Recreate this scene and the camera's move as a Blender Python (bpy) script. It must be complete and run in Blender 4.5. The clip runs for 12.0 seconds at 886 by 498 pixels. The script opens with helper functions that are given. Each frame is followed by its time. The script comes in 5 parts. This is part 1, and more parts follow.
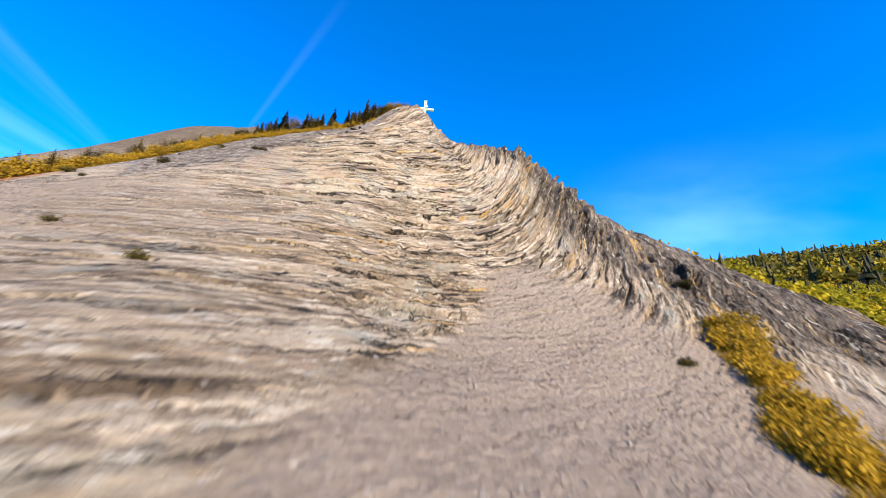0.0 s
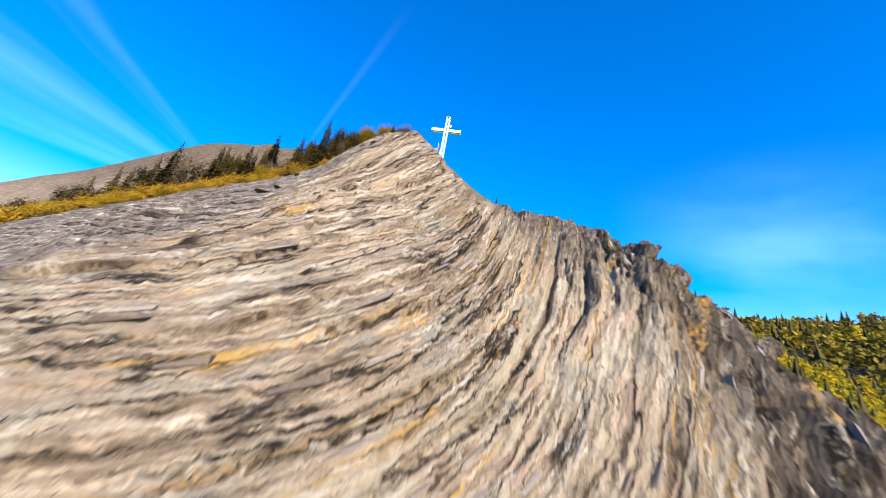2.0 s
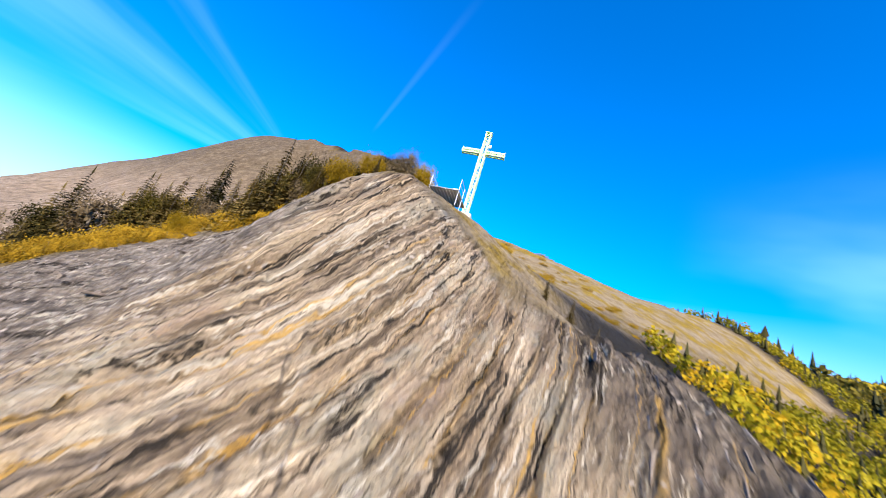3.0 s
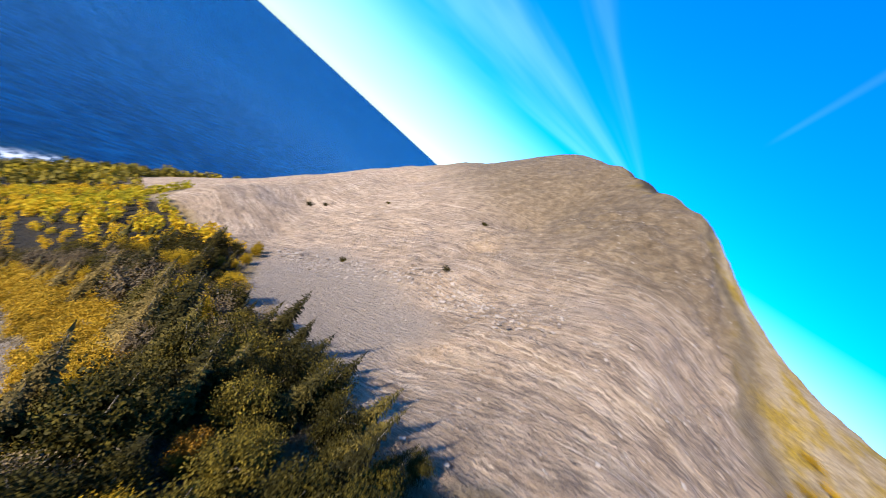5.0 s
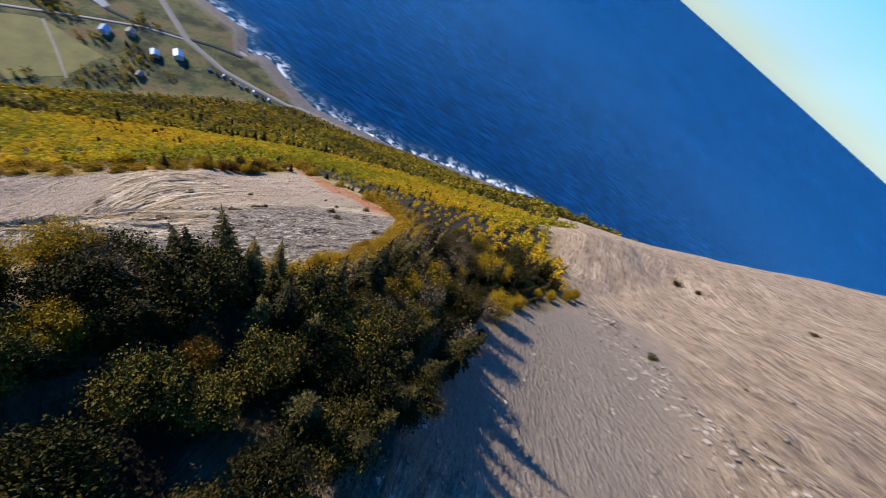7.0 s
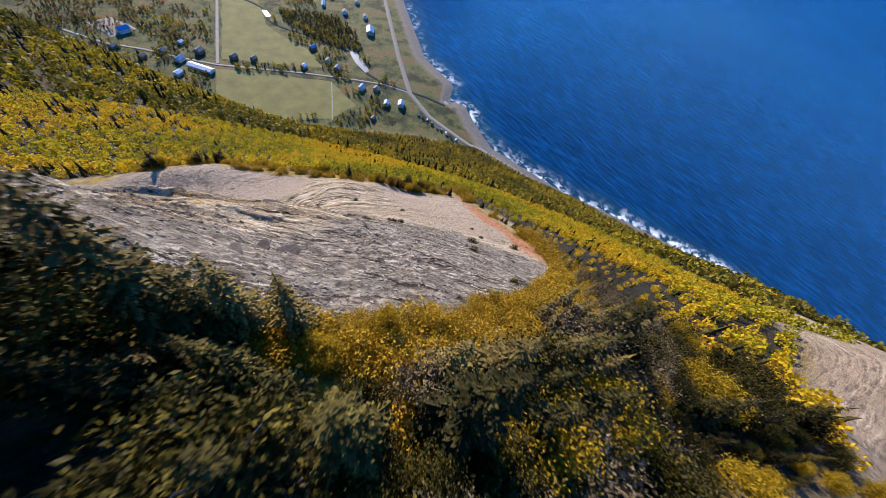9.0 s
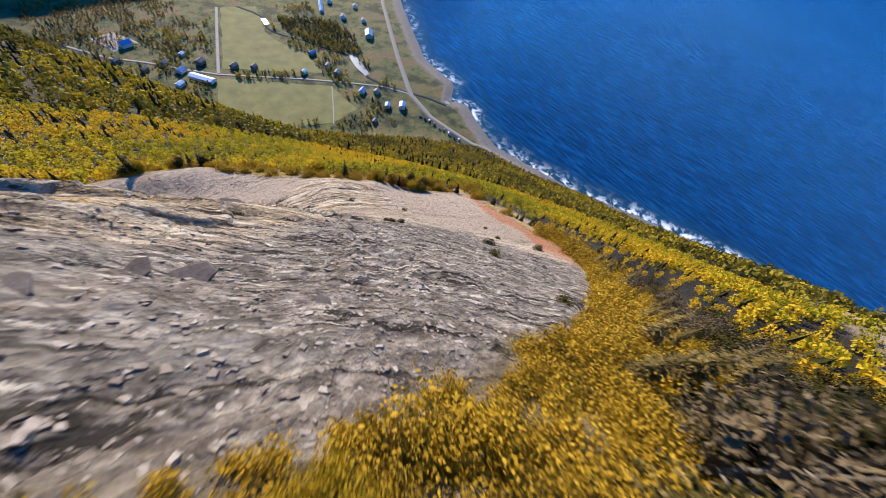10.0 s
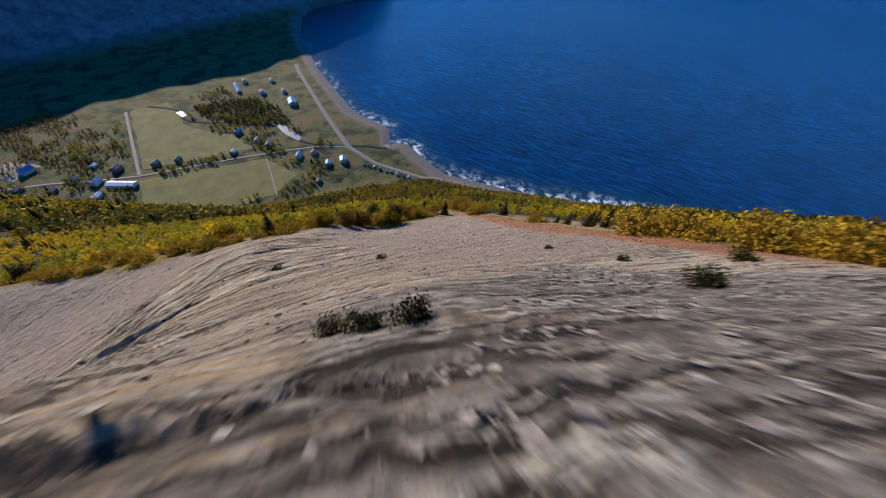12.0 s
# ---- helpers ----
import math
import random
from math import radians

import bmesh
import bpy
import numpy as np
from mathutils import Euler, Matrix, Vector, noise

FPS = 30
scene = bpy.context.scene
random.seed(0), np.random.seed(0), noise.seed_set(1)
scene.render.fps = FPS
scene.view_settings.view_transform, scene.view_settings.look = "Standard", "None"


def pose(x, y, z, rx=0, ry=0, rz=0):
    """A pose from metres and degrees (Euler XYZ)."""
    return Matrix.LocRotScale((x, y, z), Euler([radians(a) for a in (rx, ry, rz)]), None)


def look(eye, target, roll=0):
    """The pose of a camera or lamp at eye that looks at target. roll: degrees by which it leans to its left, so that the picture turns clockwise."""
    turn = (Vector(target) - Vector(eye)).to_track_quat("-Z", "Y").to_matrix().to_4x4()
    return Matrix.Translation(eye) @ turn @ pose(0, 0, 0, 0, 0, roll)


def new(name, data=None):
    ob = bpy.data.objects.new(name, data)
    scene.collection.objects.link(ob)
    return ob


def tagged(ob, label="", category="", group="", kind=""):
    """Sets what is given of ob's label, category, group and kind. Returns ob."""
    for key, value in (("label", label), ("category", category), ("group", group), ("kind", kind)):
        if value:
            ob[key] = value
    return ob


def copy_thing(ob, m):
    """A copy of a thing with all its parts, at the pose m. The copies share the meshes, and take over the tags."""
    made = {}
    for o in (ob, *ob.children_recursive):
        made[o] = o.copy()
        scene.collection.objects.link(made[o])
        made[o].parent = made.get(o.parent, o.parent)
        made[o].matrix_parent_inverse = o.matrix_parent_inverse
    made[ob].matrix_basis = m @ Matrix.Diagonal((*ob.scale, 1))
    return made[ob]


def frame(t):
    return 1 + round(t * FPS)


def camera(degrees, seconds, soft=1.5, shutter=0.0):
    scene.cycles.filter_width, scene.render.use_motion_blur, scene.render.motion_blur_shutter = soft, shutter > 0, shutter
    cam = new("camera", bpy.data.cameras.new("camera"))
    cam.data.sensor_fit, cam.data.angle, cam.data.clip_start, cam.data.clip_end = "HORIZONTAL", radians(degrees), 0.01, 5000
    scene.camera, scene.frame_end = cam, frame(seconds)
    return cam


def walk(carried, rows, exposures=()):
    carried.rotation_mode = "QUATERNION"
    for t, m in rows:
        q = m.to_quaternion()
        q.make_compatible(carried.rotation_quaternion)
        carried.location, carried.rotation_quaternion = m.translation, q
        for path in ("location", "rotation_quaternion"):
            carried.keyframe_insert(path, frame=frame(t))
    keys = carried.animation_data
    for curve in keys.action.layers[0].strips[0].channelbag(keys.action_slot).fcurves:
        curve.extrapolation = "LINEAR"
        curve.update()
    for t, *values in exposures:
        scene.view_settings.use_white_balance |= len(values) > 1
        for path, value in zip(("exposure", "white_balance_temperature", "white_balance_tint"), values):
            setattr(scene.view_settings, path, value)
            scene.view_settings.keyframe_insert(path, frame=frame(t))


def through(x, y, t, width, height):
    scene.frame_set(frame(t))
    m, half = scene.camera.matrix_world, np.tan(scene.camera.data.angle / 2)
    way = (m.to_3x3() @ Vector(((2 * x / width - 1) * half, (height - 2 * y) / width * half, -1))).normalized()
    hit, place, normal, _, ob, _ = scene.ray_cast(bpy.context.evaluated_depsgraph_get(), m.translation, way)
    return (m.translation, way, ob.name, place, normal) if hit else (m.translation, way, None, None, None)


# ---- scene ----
cam = camera(108.5, 12.0, soft=0.4, shutter=0.3)
PATH = [
    (0, (-29.50, -19.57, 355.00), (-23.53, -12.22, 358.22), 4.38),
    (0.5, (-24.71, -14.32, 362.24), (-18.88, -6.89, 365.51), 4.80),
    (1, (-19.84, -9.28, 369.61), (-14.25, -1.66, 372.89), 5.97),
    (1.5, (-15.09, -4.00, 376.64), (-9.87, 3.86, 379.96), 7.46),
    (2, (-10.83, 0.87, 383.66), (-6.08, 9.07, 386.85), 9.91),
    (2.5, (-6.95, 5.50, 390.79), (-2.81, 14.12, 393.71), 13.00),
    (2.7, (-5.74, 7.55, 393.48), (-1.81, 16.31, 396.29), 14.74),
    (4.3, (1.56, 24.22, 414.60), (1.03, 34.20, 415.10), 33.92),
    (4.5, (1.96, 26.30, 416.93), (0.48, 36.19, 416.78), 36.74),
    (5, (1.36, 31.90, 420.16), (-2.44, 40.95, 418.25), 42.98),
    (5.5, (0.45, 36.49, 421.89), (-5.17, 43.85, 418.11), 46.81),
    (6, (-0.23, 39.44, 422.78), (-6.82, 44.71, 417.41), 48.25),
    (6.5, (-0.77, 41.94, 422.45), (-7.63, 45.03, 415.87), 46.86),
    (7, (-2.03, 43.99, 421.34), (-8.67, 44.90, 413.92), 41.43),
    (7.5, (-4.48, 44.70, 419.32), (-10.54, 43.80, 411.42), 34.16),
    (7.7, (-5.49, 44.57, 418.26), (-11.29, 43.09, 410.25), 31.39),
    (9.3, (-11.59, 41.67, 409.80), (-16.11, 38.41, 401.50), 19.45),
    (9.5, (-12.30, 41.15, 408.63), (-16.77, 37.86, 400.31), 18.70),
    (10, (-14.06, 39.21, 404.93), (-18.56, 35.89, 396.64), 16.94),
    (10.5, (-16.20, 36.74, 400.76), (-20.79, 33.42, 392.53), 13.58),
    (11, (-18.34, 33.52, 396.18), (-23.20, 30.26, 388.07), 10.99),
    (11.5, (-21.05, 29.79, 390.61), (-26.24, 26.54, 382.71), 7.77),
    (12, (-24.45, 25.64, 384.00), (-30.11, 22.29, 376.47), 5.37),
]
EXPOSURES = [(0, 1.27), (2.7, 1.27), (4.5, 1.42), (5, 1.42), (6, 1.08), (7.5, 0.95), (9.5, 1.2), (10.5, 1.3), (11, 1.42), (11.5, 1.4), (12, 0.45)]

walk(cam, [(t, look(eye, target, roll)) for t, eye, target, roll in PATH], EXPOSURES)

# ---- world and sun ----
SUN_AZ, SUN_EL = 197.0, 23.0  # degrees; azimuth from +y towards +x
world = bpy.data.worlds.new("world")
scene.world = world
world.use_nodes = True


def sky_nodes(tree):
    n, l = tree.nodes, tree.links
    n.clear()
    out = n.new("ShaderNodeOutputWorld")
    back = n.new("ShaderNodeBackground")
    sky = n.new("ShaderNodeTexSky")
    sky.sky_type, sky.sun_disc = "NISHITA", False
    sky.sun_elevation, sky.sun_rotation = radians(SUN_EL), radians(SUN_AZ)
    sky.altitude, sky.air_density, sky.dust_density, sky.ozone_density = 400, 1.0, 0.02, 3.0
    sat = n.new("ShaderNodeHueSaturation")
    cool = n.new("ShaderNodeMix")
    cool.data_type, cool.blend_type = "RGBA", "MULTIPLY"
    cool.inputs["B"].default_value = (0.72, 1.15, 1.76, 1)
    l.new(sky.outputs[0], cool.inputs["A"])
    l.new(cool.outputs["Result"], sat.inputs["Color"])
    # cirrus bands and a vapour trail that run away to one point low over the hill
    geo = n.new("ShaderNodeTexCoord")
    away = Vector((-0.04, 0.961, 0.272)).normalized()
    side = away.cross(Vector((0, 0, 1))).normalized()
    over = side.cross(away)

    def dot(v):
        d = n.new("ShaderNodeVectorMath")
        d.operation = "DOT_PRODUCT"
        d.inputs[1].default_value = v
        l.new(geo.outputs["Generated"], d.inputs[0])
        return d.outputs["Value"]

    def calc(op, a, b=0.0, c=0.0):
        m = n.new("ShaderNodeMath")
        m.operation = op
        for i, v in enumerate((a, b, c)):
            if isinstance(v, (int, float)):
                m.inputs[i].default_value = v
            else:
                l.new(v, m.inputs[i])
        return m.outputs[0]

    def ramp(v, a, b, c=0.0, d=1.0):
        m = n.new("ShaderNodeMapRange")
        m.interpolation_type = "SMOOTHSTEP"
        for i, w in enumerate((a, b, c, d)):
            m.inputs[i + 1].default_value = w
        l.new(v, m.inputs[0])
        return m.outputs[0]

    level = n.new("ShaderNodeSeparateXYZ")
    l.new(geo.outputs["Generated"], level.inputs[0])
    l.new(ramp(level.outputs[2], -0.02, 0.2, 0.6, 1.0), cool.inputs["Factor"])
    l.new(ramp(level.outputs[2], 0.0, 0.45, 0.95, 1.3), sat.inputs["Saturation"])
    l.new(ramp(level.outputs[2], 0.0, 0.2, 0.6, 1.0), sat.inputs["Value"])
    fan = calc("ARCTAN2", dot(side), dot(over))
    far = dot(away)
    coarse = n.new("ShaderNodeTexNoise")
    coarse.noise_dimensions = "2D"
    coarse.inputs["Scale"].default_value, coarse.inputs["Detail"].default_value = 1.0, 4.0
    mix = n.new("ShaderNodeCombineXYZ")
    l.new(calc("MULTIPLY_ADD", fan, 3.6, 3.2), mix.inputs[0])
    l.new(calc("MULTIPLY", far, 1.6), mix.inputs[1])
    l.new(mix.outputs[0], coarse.inputs["Vector"])
    wisp = calc("MULTIPLY", ramp(coarse.outputs[0], 0.4, 0.8), ramp(far, -0.6, 0.1))
    left = calc("MULTIPLY", ramp(fan, -0.6, -1.15), ramp(fan, -2.2, -1.75))
    right = calc("MULTIPLY", ramp(fan, 1.02, 1.35), ramp(fan, 1.56, 1.45))
    low = calc("MULTIPLY", right, ramp(far, 0.55, 0.2))
    cloud = calc("MULTIPLY", wisp, calc("ADD", calc("MULTIPLY", left, 0.21), calc("MULTIPLY", low, 0.35)))
    # the thin vapour trail
    trail = calc("ABSOLUTE", calc("SUBTRACT", fan, 0.24))
    trail = calc("MULTIPLY", ramp(trail, 0.03, 0.0), ramp(far, 0.74, 0.93))
    trail = calc("MULTIPLY", trail, ramp(far, 0.972, 0.955))
    cloud = calc("ADD", cloud, calc("MULTIPLY", trail, 0.032))
    paint = n.new("ShaderNodeMix")
    paint.data_type = "RGBA"
    l.new(cloud, paint.inputs["Factor"])
    l.new(sat.outputs[0], paint.inputs["A"])
    paint.inputs["B"].default_value = (3.4, 6.4, 8.2, 1)
    l.new(paint.outputs["Result"], back.inputs["Color"])
    back.inputs["Strength"].default_value = 0.1
    l.new(back.outputs[0], out.inputs[0])


sky_nodes(world.node_tree)
sun = new("sun", bpy.data.lights.new("sun", "SUN"))
sun.data.energy, sun.data.angle, sun.data.color = 5.0, radians(0.53), (1.0, 0.87, 0.68)
az, el = radians(SUN_AZ), radians(SUN_EL)
sun.matrix_world = look((0, 0, 600), (-math.sin(az) * math.cos(el), -math.cos(az) * math.cos(el), 600 - math.sin(el)))


# ---- materials ----
def material(name):
    m = bpy.data.materials.new(name)
    m.use_nodes = True
    return m, m.node_tree.nodes, m.node_tree.links, m.node_tree.nodes["Principled BSDF"]


def node(n, kind, **inputs):
    made = n.new("ShaderNode" + kind)
    for key, value in inputs.items():
        made.inputs[key.replace("_", " ")].default_value = value
    return made


def noise_of(n, l, scale, detail=5.0, rough=0.6, coords=None):
    tex = node(n, "TexNoise", Scale=scale, Detail=detail, Roughness=rough)
    if coords is not None:
        l.new(coords, tex.inputs["Vector"])
    return tex.outputs["Fac"]


def stops(n, l, fac, *points):
    r = n.new("ShaderNodeValToRGB")
    e = r.color_ramp.elements
    while len(e) < len(points):
        e.new(0.5)
    for spot, (at, colour) in zip(e, points):
        spot.position, spot.color = at, (*colour, 1)
    l.new(fac, r.inputs[0])
    return r.outputs[0]


def blend(n, l, fac, a, b, mode="MIX"):
    m = n.new("ShaderNodeMix")
    m.data_type, m.blend_type = "RGBA", mode
    for socket, v in (("Factor", fac), ("A", a), ("B", b)):
        if isinstance(v, (int, float)):
            m.inputs[socket].default_value = v
        elif isinstance(v, tuple):
            m.inputs[socket].default_value = (*v, 1)
        else:
            l.new(v, m.inputs[socket])
    return m.outputs["Result"]


def bump(n, l, height, strength, distance, onto, normal=None):
    b = node(n, "Bump", Strength=strength, Distance=distance)
    l.new(height, b.inputs["Height"])
    if normal is not None:
        l.new(normal, b.inputs["Normal"])
    l.new(b.outputs[0], onto.inputs["Normal"])
    return b.outputs[0]


def sum_of(n, l, a, b, k=1.0):
    m = n.new("ShaderNodeMath")
    m.operation = "MULTIPLY_ADD"
    l.new(b, m.inputs[0])
    m.inputs[1].default_value = k
    l.new(a, m.inputs[2])
    return m.outputs[0]


def attribute(n, name):
    a = n.new("ShaderNodeAttribute")
    a.attribute_name = name
    return a.outputs["Fac"]


def plain(name, colour, rough=0.7, metal=0.0, grain=8.0, depth=0.25, spread=0.12):
    """A surface of one colour with mottling at two scales and a fine relief."""
    m, n, l, p = material(name)
    pos = n.new("ShaderNodeTexCoord").outputs["Object"]
    dark, light = tuple(c * (1 - spread) for c in colour), tuple(min(1, c * (1 + spread)) for c in colour)
    big, fine = noise_of(n, l, grain * 0.13, coords=pos), noise_of(n, l, grain, coords=pos)
    both = sum_of(n, l, big, fine, 0.35)
    l.new(stops(n, l, both, (0.4, dark), (0.95, light)), p.inputs["Base Color"])
    p.inputs["Roughness"].default_value, p.inputs["Metallic"].default_value = rough, metal
    bump(n, l, fine, depth, 0.02, p)
    return m


def ground_material():
    m, n, l, p = material("mountain_ground")
    pos = n.new("ShaderNodeTexCoord").outputs["Object"]
    bed = attribute(n, "bed")
    wide = noise_of(n, l, 0.16, 4, coords=pos)
    mid = noise_of(n, l, 1.3, 6, 0.65, coords=pos)
    fine = noise_of(n, l, 9.0, 6, 0.7, coords=pos)
    split = n.new("ShaderNodeSeparateXYZ")
    l.new(pos, split.inputs[0])
    wavy = sum_of(n, l, bed, mid, 0.55)

    def times(a, k, shift=0.0):
        w = n.new("ShaderNodeMath")
        w.operation = "MULTIPLY_ADD"
        l.new(a, w.inputs[0])
        w.inputs[1].default_value, w.inputs[2].default_value = k, shift
        return w.outputs[0]

    def strata(run, rise, detail, roughness, shift=0.0):
        """Noise drawn out along the beds: run and rise are how often it changes along and across them."""
        join = n.new("ShaderNodeCombineXYZ")
        l.new(times(split.outputs[0], run, shift), join.inputs[0])
        l.new(times(split.outputs[1], run), join.inputs[1])
        l.new(times(wavy, rise, shift), join.inputs[2])
        return noise_of(n, l, 1.0, detail, roughness, coords=join.outputs[0])

    def mask(fac, a, b, most=1.0):
        return stops(n, l, fac, (a, (0, 0, 0)), (b, (most, most, most)))

    def both(a, b):
        return blend(n, l, 1.0, a, b, "MULTIPLY")

    # thin beds inside thick ones, in broken lengths
    lay, thick = strata(0.22, 3.6, 7.0, 0.68), strata(0.05, 0.55, 4.0, 0.6, 7.0)
    rock = stops(n, l, lay, (0.35, (0.09, 0.064, 0.045)), (0.42, (0.23, 0.168, 0.118)), (0.49, (0.38, 0.288, 0.205)), (0.55, (0.48, 0.375, 0.27)), (0.63, (0.6, 0.5, 0.39)))
    hair = strata(0.5, 11.0, 5.0, 0.7, 31.0)
    rock = blend(n, l, 0.9, rock, stops(n, l, hair, (0.36, (0.22, 0.2, 0.18)), (0.44, (0.95, 0.93, 0.9)), (0.52, (1.2, 1.18, 1.16)), (0.6, (1.75, 1.72, 1.68))), "MULTIPLY")
    bands = stops(n, l, thick, (0.32, (0.5, 0.454, 0.395)), (0.45, (0.8, 0.737, 0.638)), (0.55, (1, 1, 1)), (0.68, (1.2, 1.18, 1.14)))
    rock = blend(n, l, 0.8, rock, bands, "MULTIPLY")
    # smooth split faces: pale beige, grey-green and pinkish
    tone = noise_of(n, l, 0.33, 4, 0.6, coords=pos)
    plate = stops(n, l, tone, (0.35, (0.36, 0.35, 0.3)), (0.5, (0.5, 0.406, 0.29)), (0.62, (0.44, 0.312, 0.227)))
    rock = blend(n, l, mask(strata(0.16, 0.9, 5.0, 0.6, 3.0), 0.5, 0.62, 0.75), rock, plate)
    rock = blend(n, l, stops(n, l, fine, (0.34, (0.6, 0.6, 0.6)), (0.47, (0, 0, 0))), rock, (0.15, 0.109, 0.0773))
    # one thick pale bed that bends round the fold
    pale = stops(n, l, times(wavy, 1 / 30), (0.27, (0, 0, 0)), (0.36, (0.75, 0.75, 0.75)), (0.5, (0.75, 0.75, 0.75)), (0.57, (0, 0, 0)))
    rock = blend(n, l, both(both(pale, mask(lay, 0.4, 0.5)), mask(tone, 0.36, 0.5)), rock, blend(n, l, 1.0, plate, (1.25, 1.25, 1.22), "MULTIPLY"))
    # the dark upright beds of the rib
    block = node(n, "TexVoronoi", Scale=1.5)
    drawn = node(n, "Mapping")
    drawn.inputs["Rotation"].default_value, drawn.inputs["Scale"].default_value = (0.5, 0.3, 0.4), (1.0, 1.9, 0.7)
    l.new(pos, drawn.inputs["Vector"])
    l.new(drawn.outputs[0], block.inputs["Vector"])
    rough_rib = blend(n, l, 0.45, stops(n, l, block.outputs["Color"], (0.2, (0.035, 0.03, 0.032)), (0.5, (0.12, 0.088, 0.068)), (0.85, (0.36, 0.27, 0.195))), stops(n, l, lay, (0.35, (0.05, 0.0425, 0.0378)), (0.62, (0.2, 0.156, 0.118))))
    rock = blend(n, l, blend(n, l, 1.0, attribute(n, "rib"), (0.9, 0.9, 0.9), "MULTIPLY"), rock, rough_rib)
    # rusty seams, thin and broken, on the face alone
    seam = strata(0.018, 0.7, 3.0, 0.5, 21.0)
    rust = stops(n, l, seam, (0.57, (0, 0, 0)), (0.578, (1, 1, 1)), (0.586, (1, 1, 1)), (0.594, (0, 0, 0)))
    rust = both(rust, mask(tone, 0.4, 0.54, 1.0))
    face = attribute(n, "south")
    rust = both(rust, attribute(n, "seam"))
    rock = blend(n, l, rust, rock, (0.62, 0.36, 0.1))
    north = n.new("ShaderNodeMath")
    north.operation = "SUBTRACT"
    north.inputs[0].default_value = 1.0
    l.new(face, north.inputs[1])
    rubble = noise_of(n, l, 0.5, 9, 0.72, coords=pos)
    earthy = blend(n, l, 0.75, rock, stops(n, l, rubble, (0.34, (0.17, 0.126, 0.092)), (0.48, (0.27, 0.206, 0.152)), (0.62, (0.37, 0.287, 0.216))))
    streak = both(mask(strata(0.04, 3.2, 6.0, 0.72, 41.0), 0.51, 0.6, 0.85), mask(wide, 0.42, 0.55))
    earthy = blend(n, l, streak, earthy, (0.52, 0.43, 0.34))
    crumbly = both(mask(strata(0.3, 2.2, 6.0, 0.75, 47.0), 0.5, 0.57, 0.9), mask(tone, 0.4, 0.5))
    earthy = blend(n, l, crumbly, earthy, (0.15, 0.115, 0.09))
    rock = blend(n, l, north.outputs[0], rock, blend(n, l, 1.0, earthy, (1.12, 1.05, 1.0), "MULTIPLY"))
    # brown upper slopes of the summit ridge
    rock = blend(n, l, blend(n, l, 1.0, attribute(n, "upper"), (0.85, 0.85, 0.85), "MULTIPLY"), rock, stops(n, l, rubble, (0.36, (0.075, 0.05, 0.027)), (0.5, (0.125, 0.087, 0.05)), (0.62, (0.2, 0.145, 0.088))))
    # grey rubble below the crest
    rock = blend(n, l, blend(n, l, 1.0, attribute(n, "rubbly"), (0.8, 0.8, 0.8), "MULTIPLY"), rock, stops(n, l, mid, (0.36, (0.05, 0.042, 0.038)), (0.47, (0.15, 0.122, 0.107)), (0.55, (0.28, 0.233, 0.2)), (0.66, (0.5, 0.425, 0.365))))
    # open joints between the beds, their inner shade painted in near-black
    gap = stops(n, l, strata(0.07, 1.1, 4.0, 0.55, 13.0), (0.478, (0, 0, 0)), (0.492, (1, 1, 1)), (0.508, (1, 1, 1)), (0.522, (0, 0, 0)))
    gap = both(gap, mask(strata(0.12, 0.25, 3.0, 0.6, 17.0), 0.38, 0.47))
    gap = both(gap, face)
    rock = blend(n, l, gap, rock, (0.03, 0.0217, 0.0151))
    # hairline cracks, and highlights painted pale along the edges of single beds
    crack = stops(n, l, strata(0.3, 3.4, 3.0, 0.5, 61.0), (0.487, (0, 0, 0)), (0.496, (0.9, 0.9, 0.9)), (0.504, (0.9, 0.9, 0.9)), (0.513, (0, 0, 0)))
    crack = both(both(crack, mask(strata(0.4, 0.9, 3.0, 0.6, 67.0), 0.45, 0.53)), face)
    rock = blend(n, l, crack, rock, (0.05, 0.037, 0.027))
    edge = both(both(mask(strata(0.55, 5.5, 4.0, 0.6, 71.0), 0.57, 0.61), mask(strata(0.3, 0.6, 3.0, 0.6, 73.0), 0.46, 0.54, 0.8)), face)
    rock = blend(n, l, edge, rock, (0.72, 0.62, 0.5))
    # loose scree
    chips = node(n, "TexVoronoi", Scale=5.5)
    l.new(pos, chips.inputs["Vector"])
    stones = stops(n, l, chips.outputs["Color"], (0.1, (0.27, 0.198, 0.145)), (0.5, (0.39, 0.293, 0.22)), (0.9, (0.52, 0.405, 0.31)))
    scree = blend(n, l, 0.6, stones, stops(n, l, mid, (0.35, (0.3, 0.222, 0.166)), (0.7, (0.43, 0.328, 0.25))))
    col = blend(n, l, attribute(n, "scree"), rock, scree)
    # fine grey silt in the gully of the hollow
    silt = blend(n, l, 1.0, attribute(n, "silt"), (0.8, 0.8, 0.8), "MULTIPLY")
    col = blend(n, l, silt, col, stops(n, l, mid, (0.3, (0.215, 0.17, 0.14)), (0.7, (0.27, 0.22, 0.182))))
    # reddish foot of the scree
    red = stops(n, l, mid, (0.3, (0.33, 0.132, 0.063)), (0.7, (0.47, 0.203, 0.105)))
    col = blend(n, l, attribute(n, "red"), col, red)
    # dry grass and heath
    tuft = noise_of(n, l, 2.2, 7, 0.75, coords=pos)
    grass = stops(n, l, tuft, (0.32, (0.13, 0.085, 0.012)), (0.45, (0.32, 0.2, 0.014)), (0.6, (0.47, 0.3, 0.018)), (0.75, (0.4, 0.27, 0.06)))
    bare = stops(n, l, tuft, (0.3, (0.3, 0.22, 0.14)), (0.7, (0.5, 0.39, 0.27)))
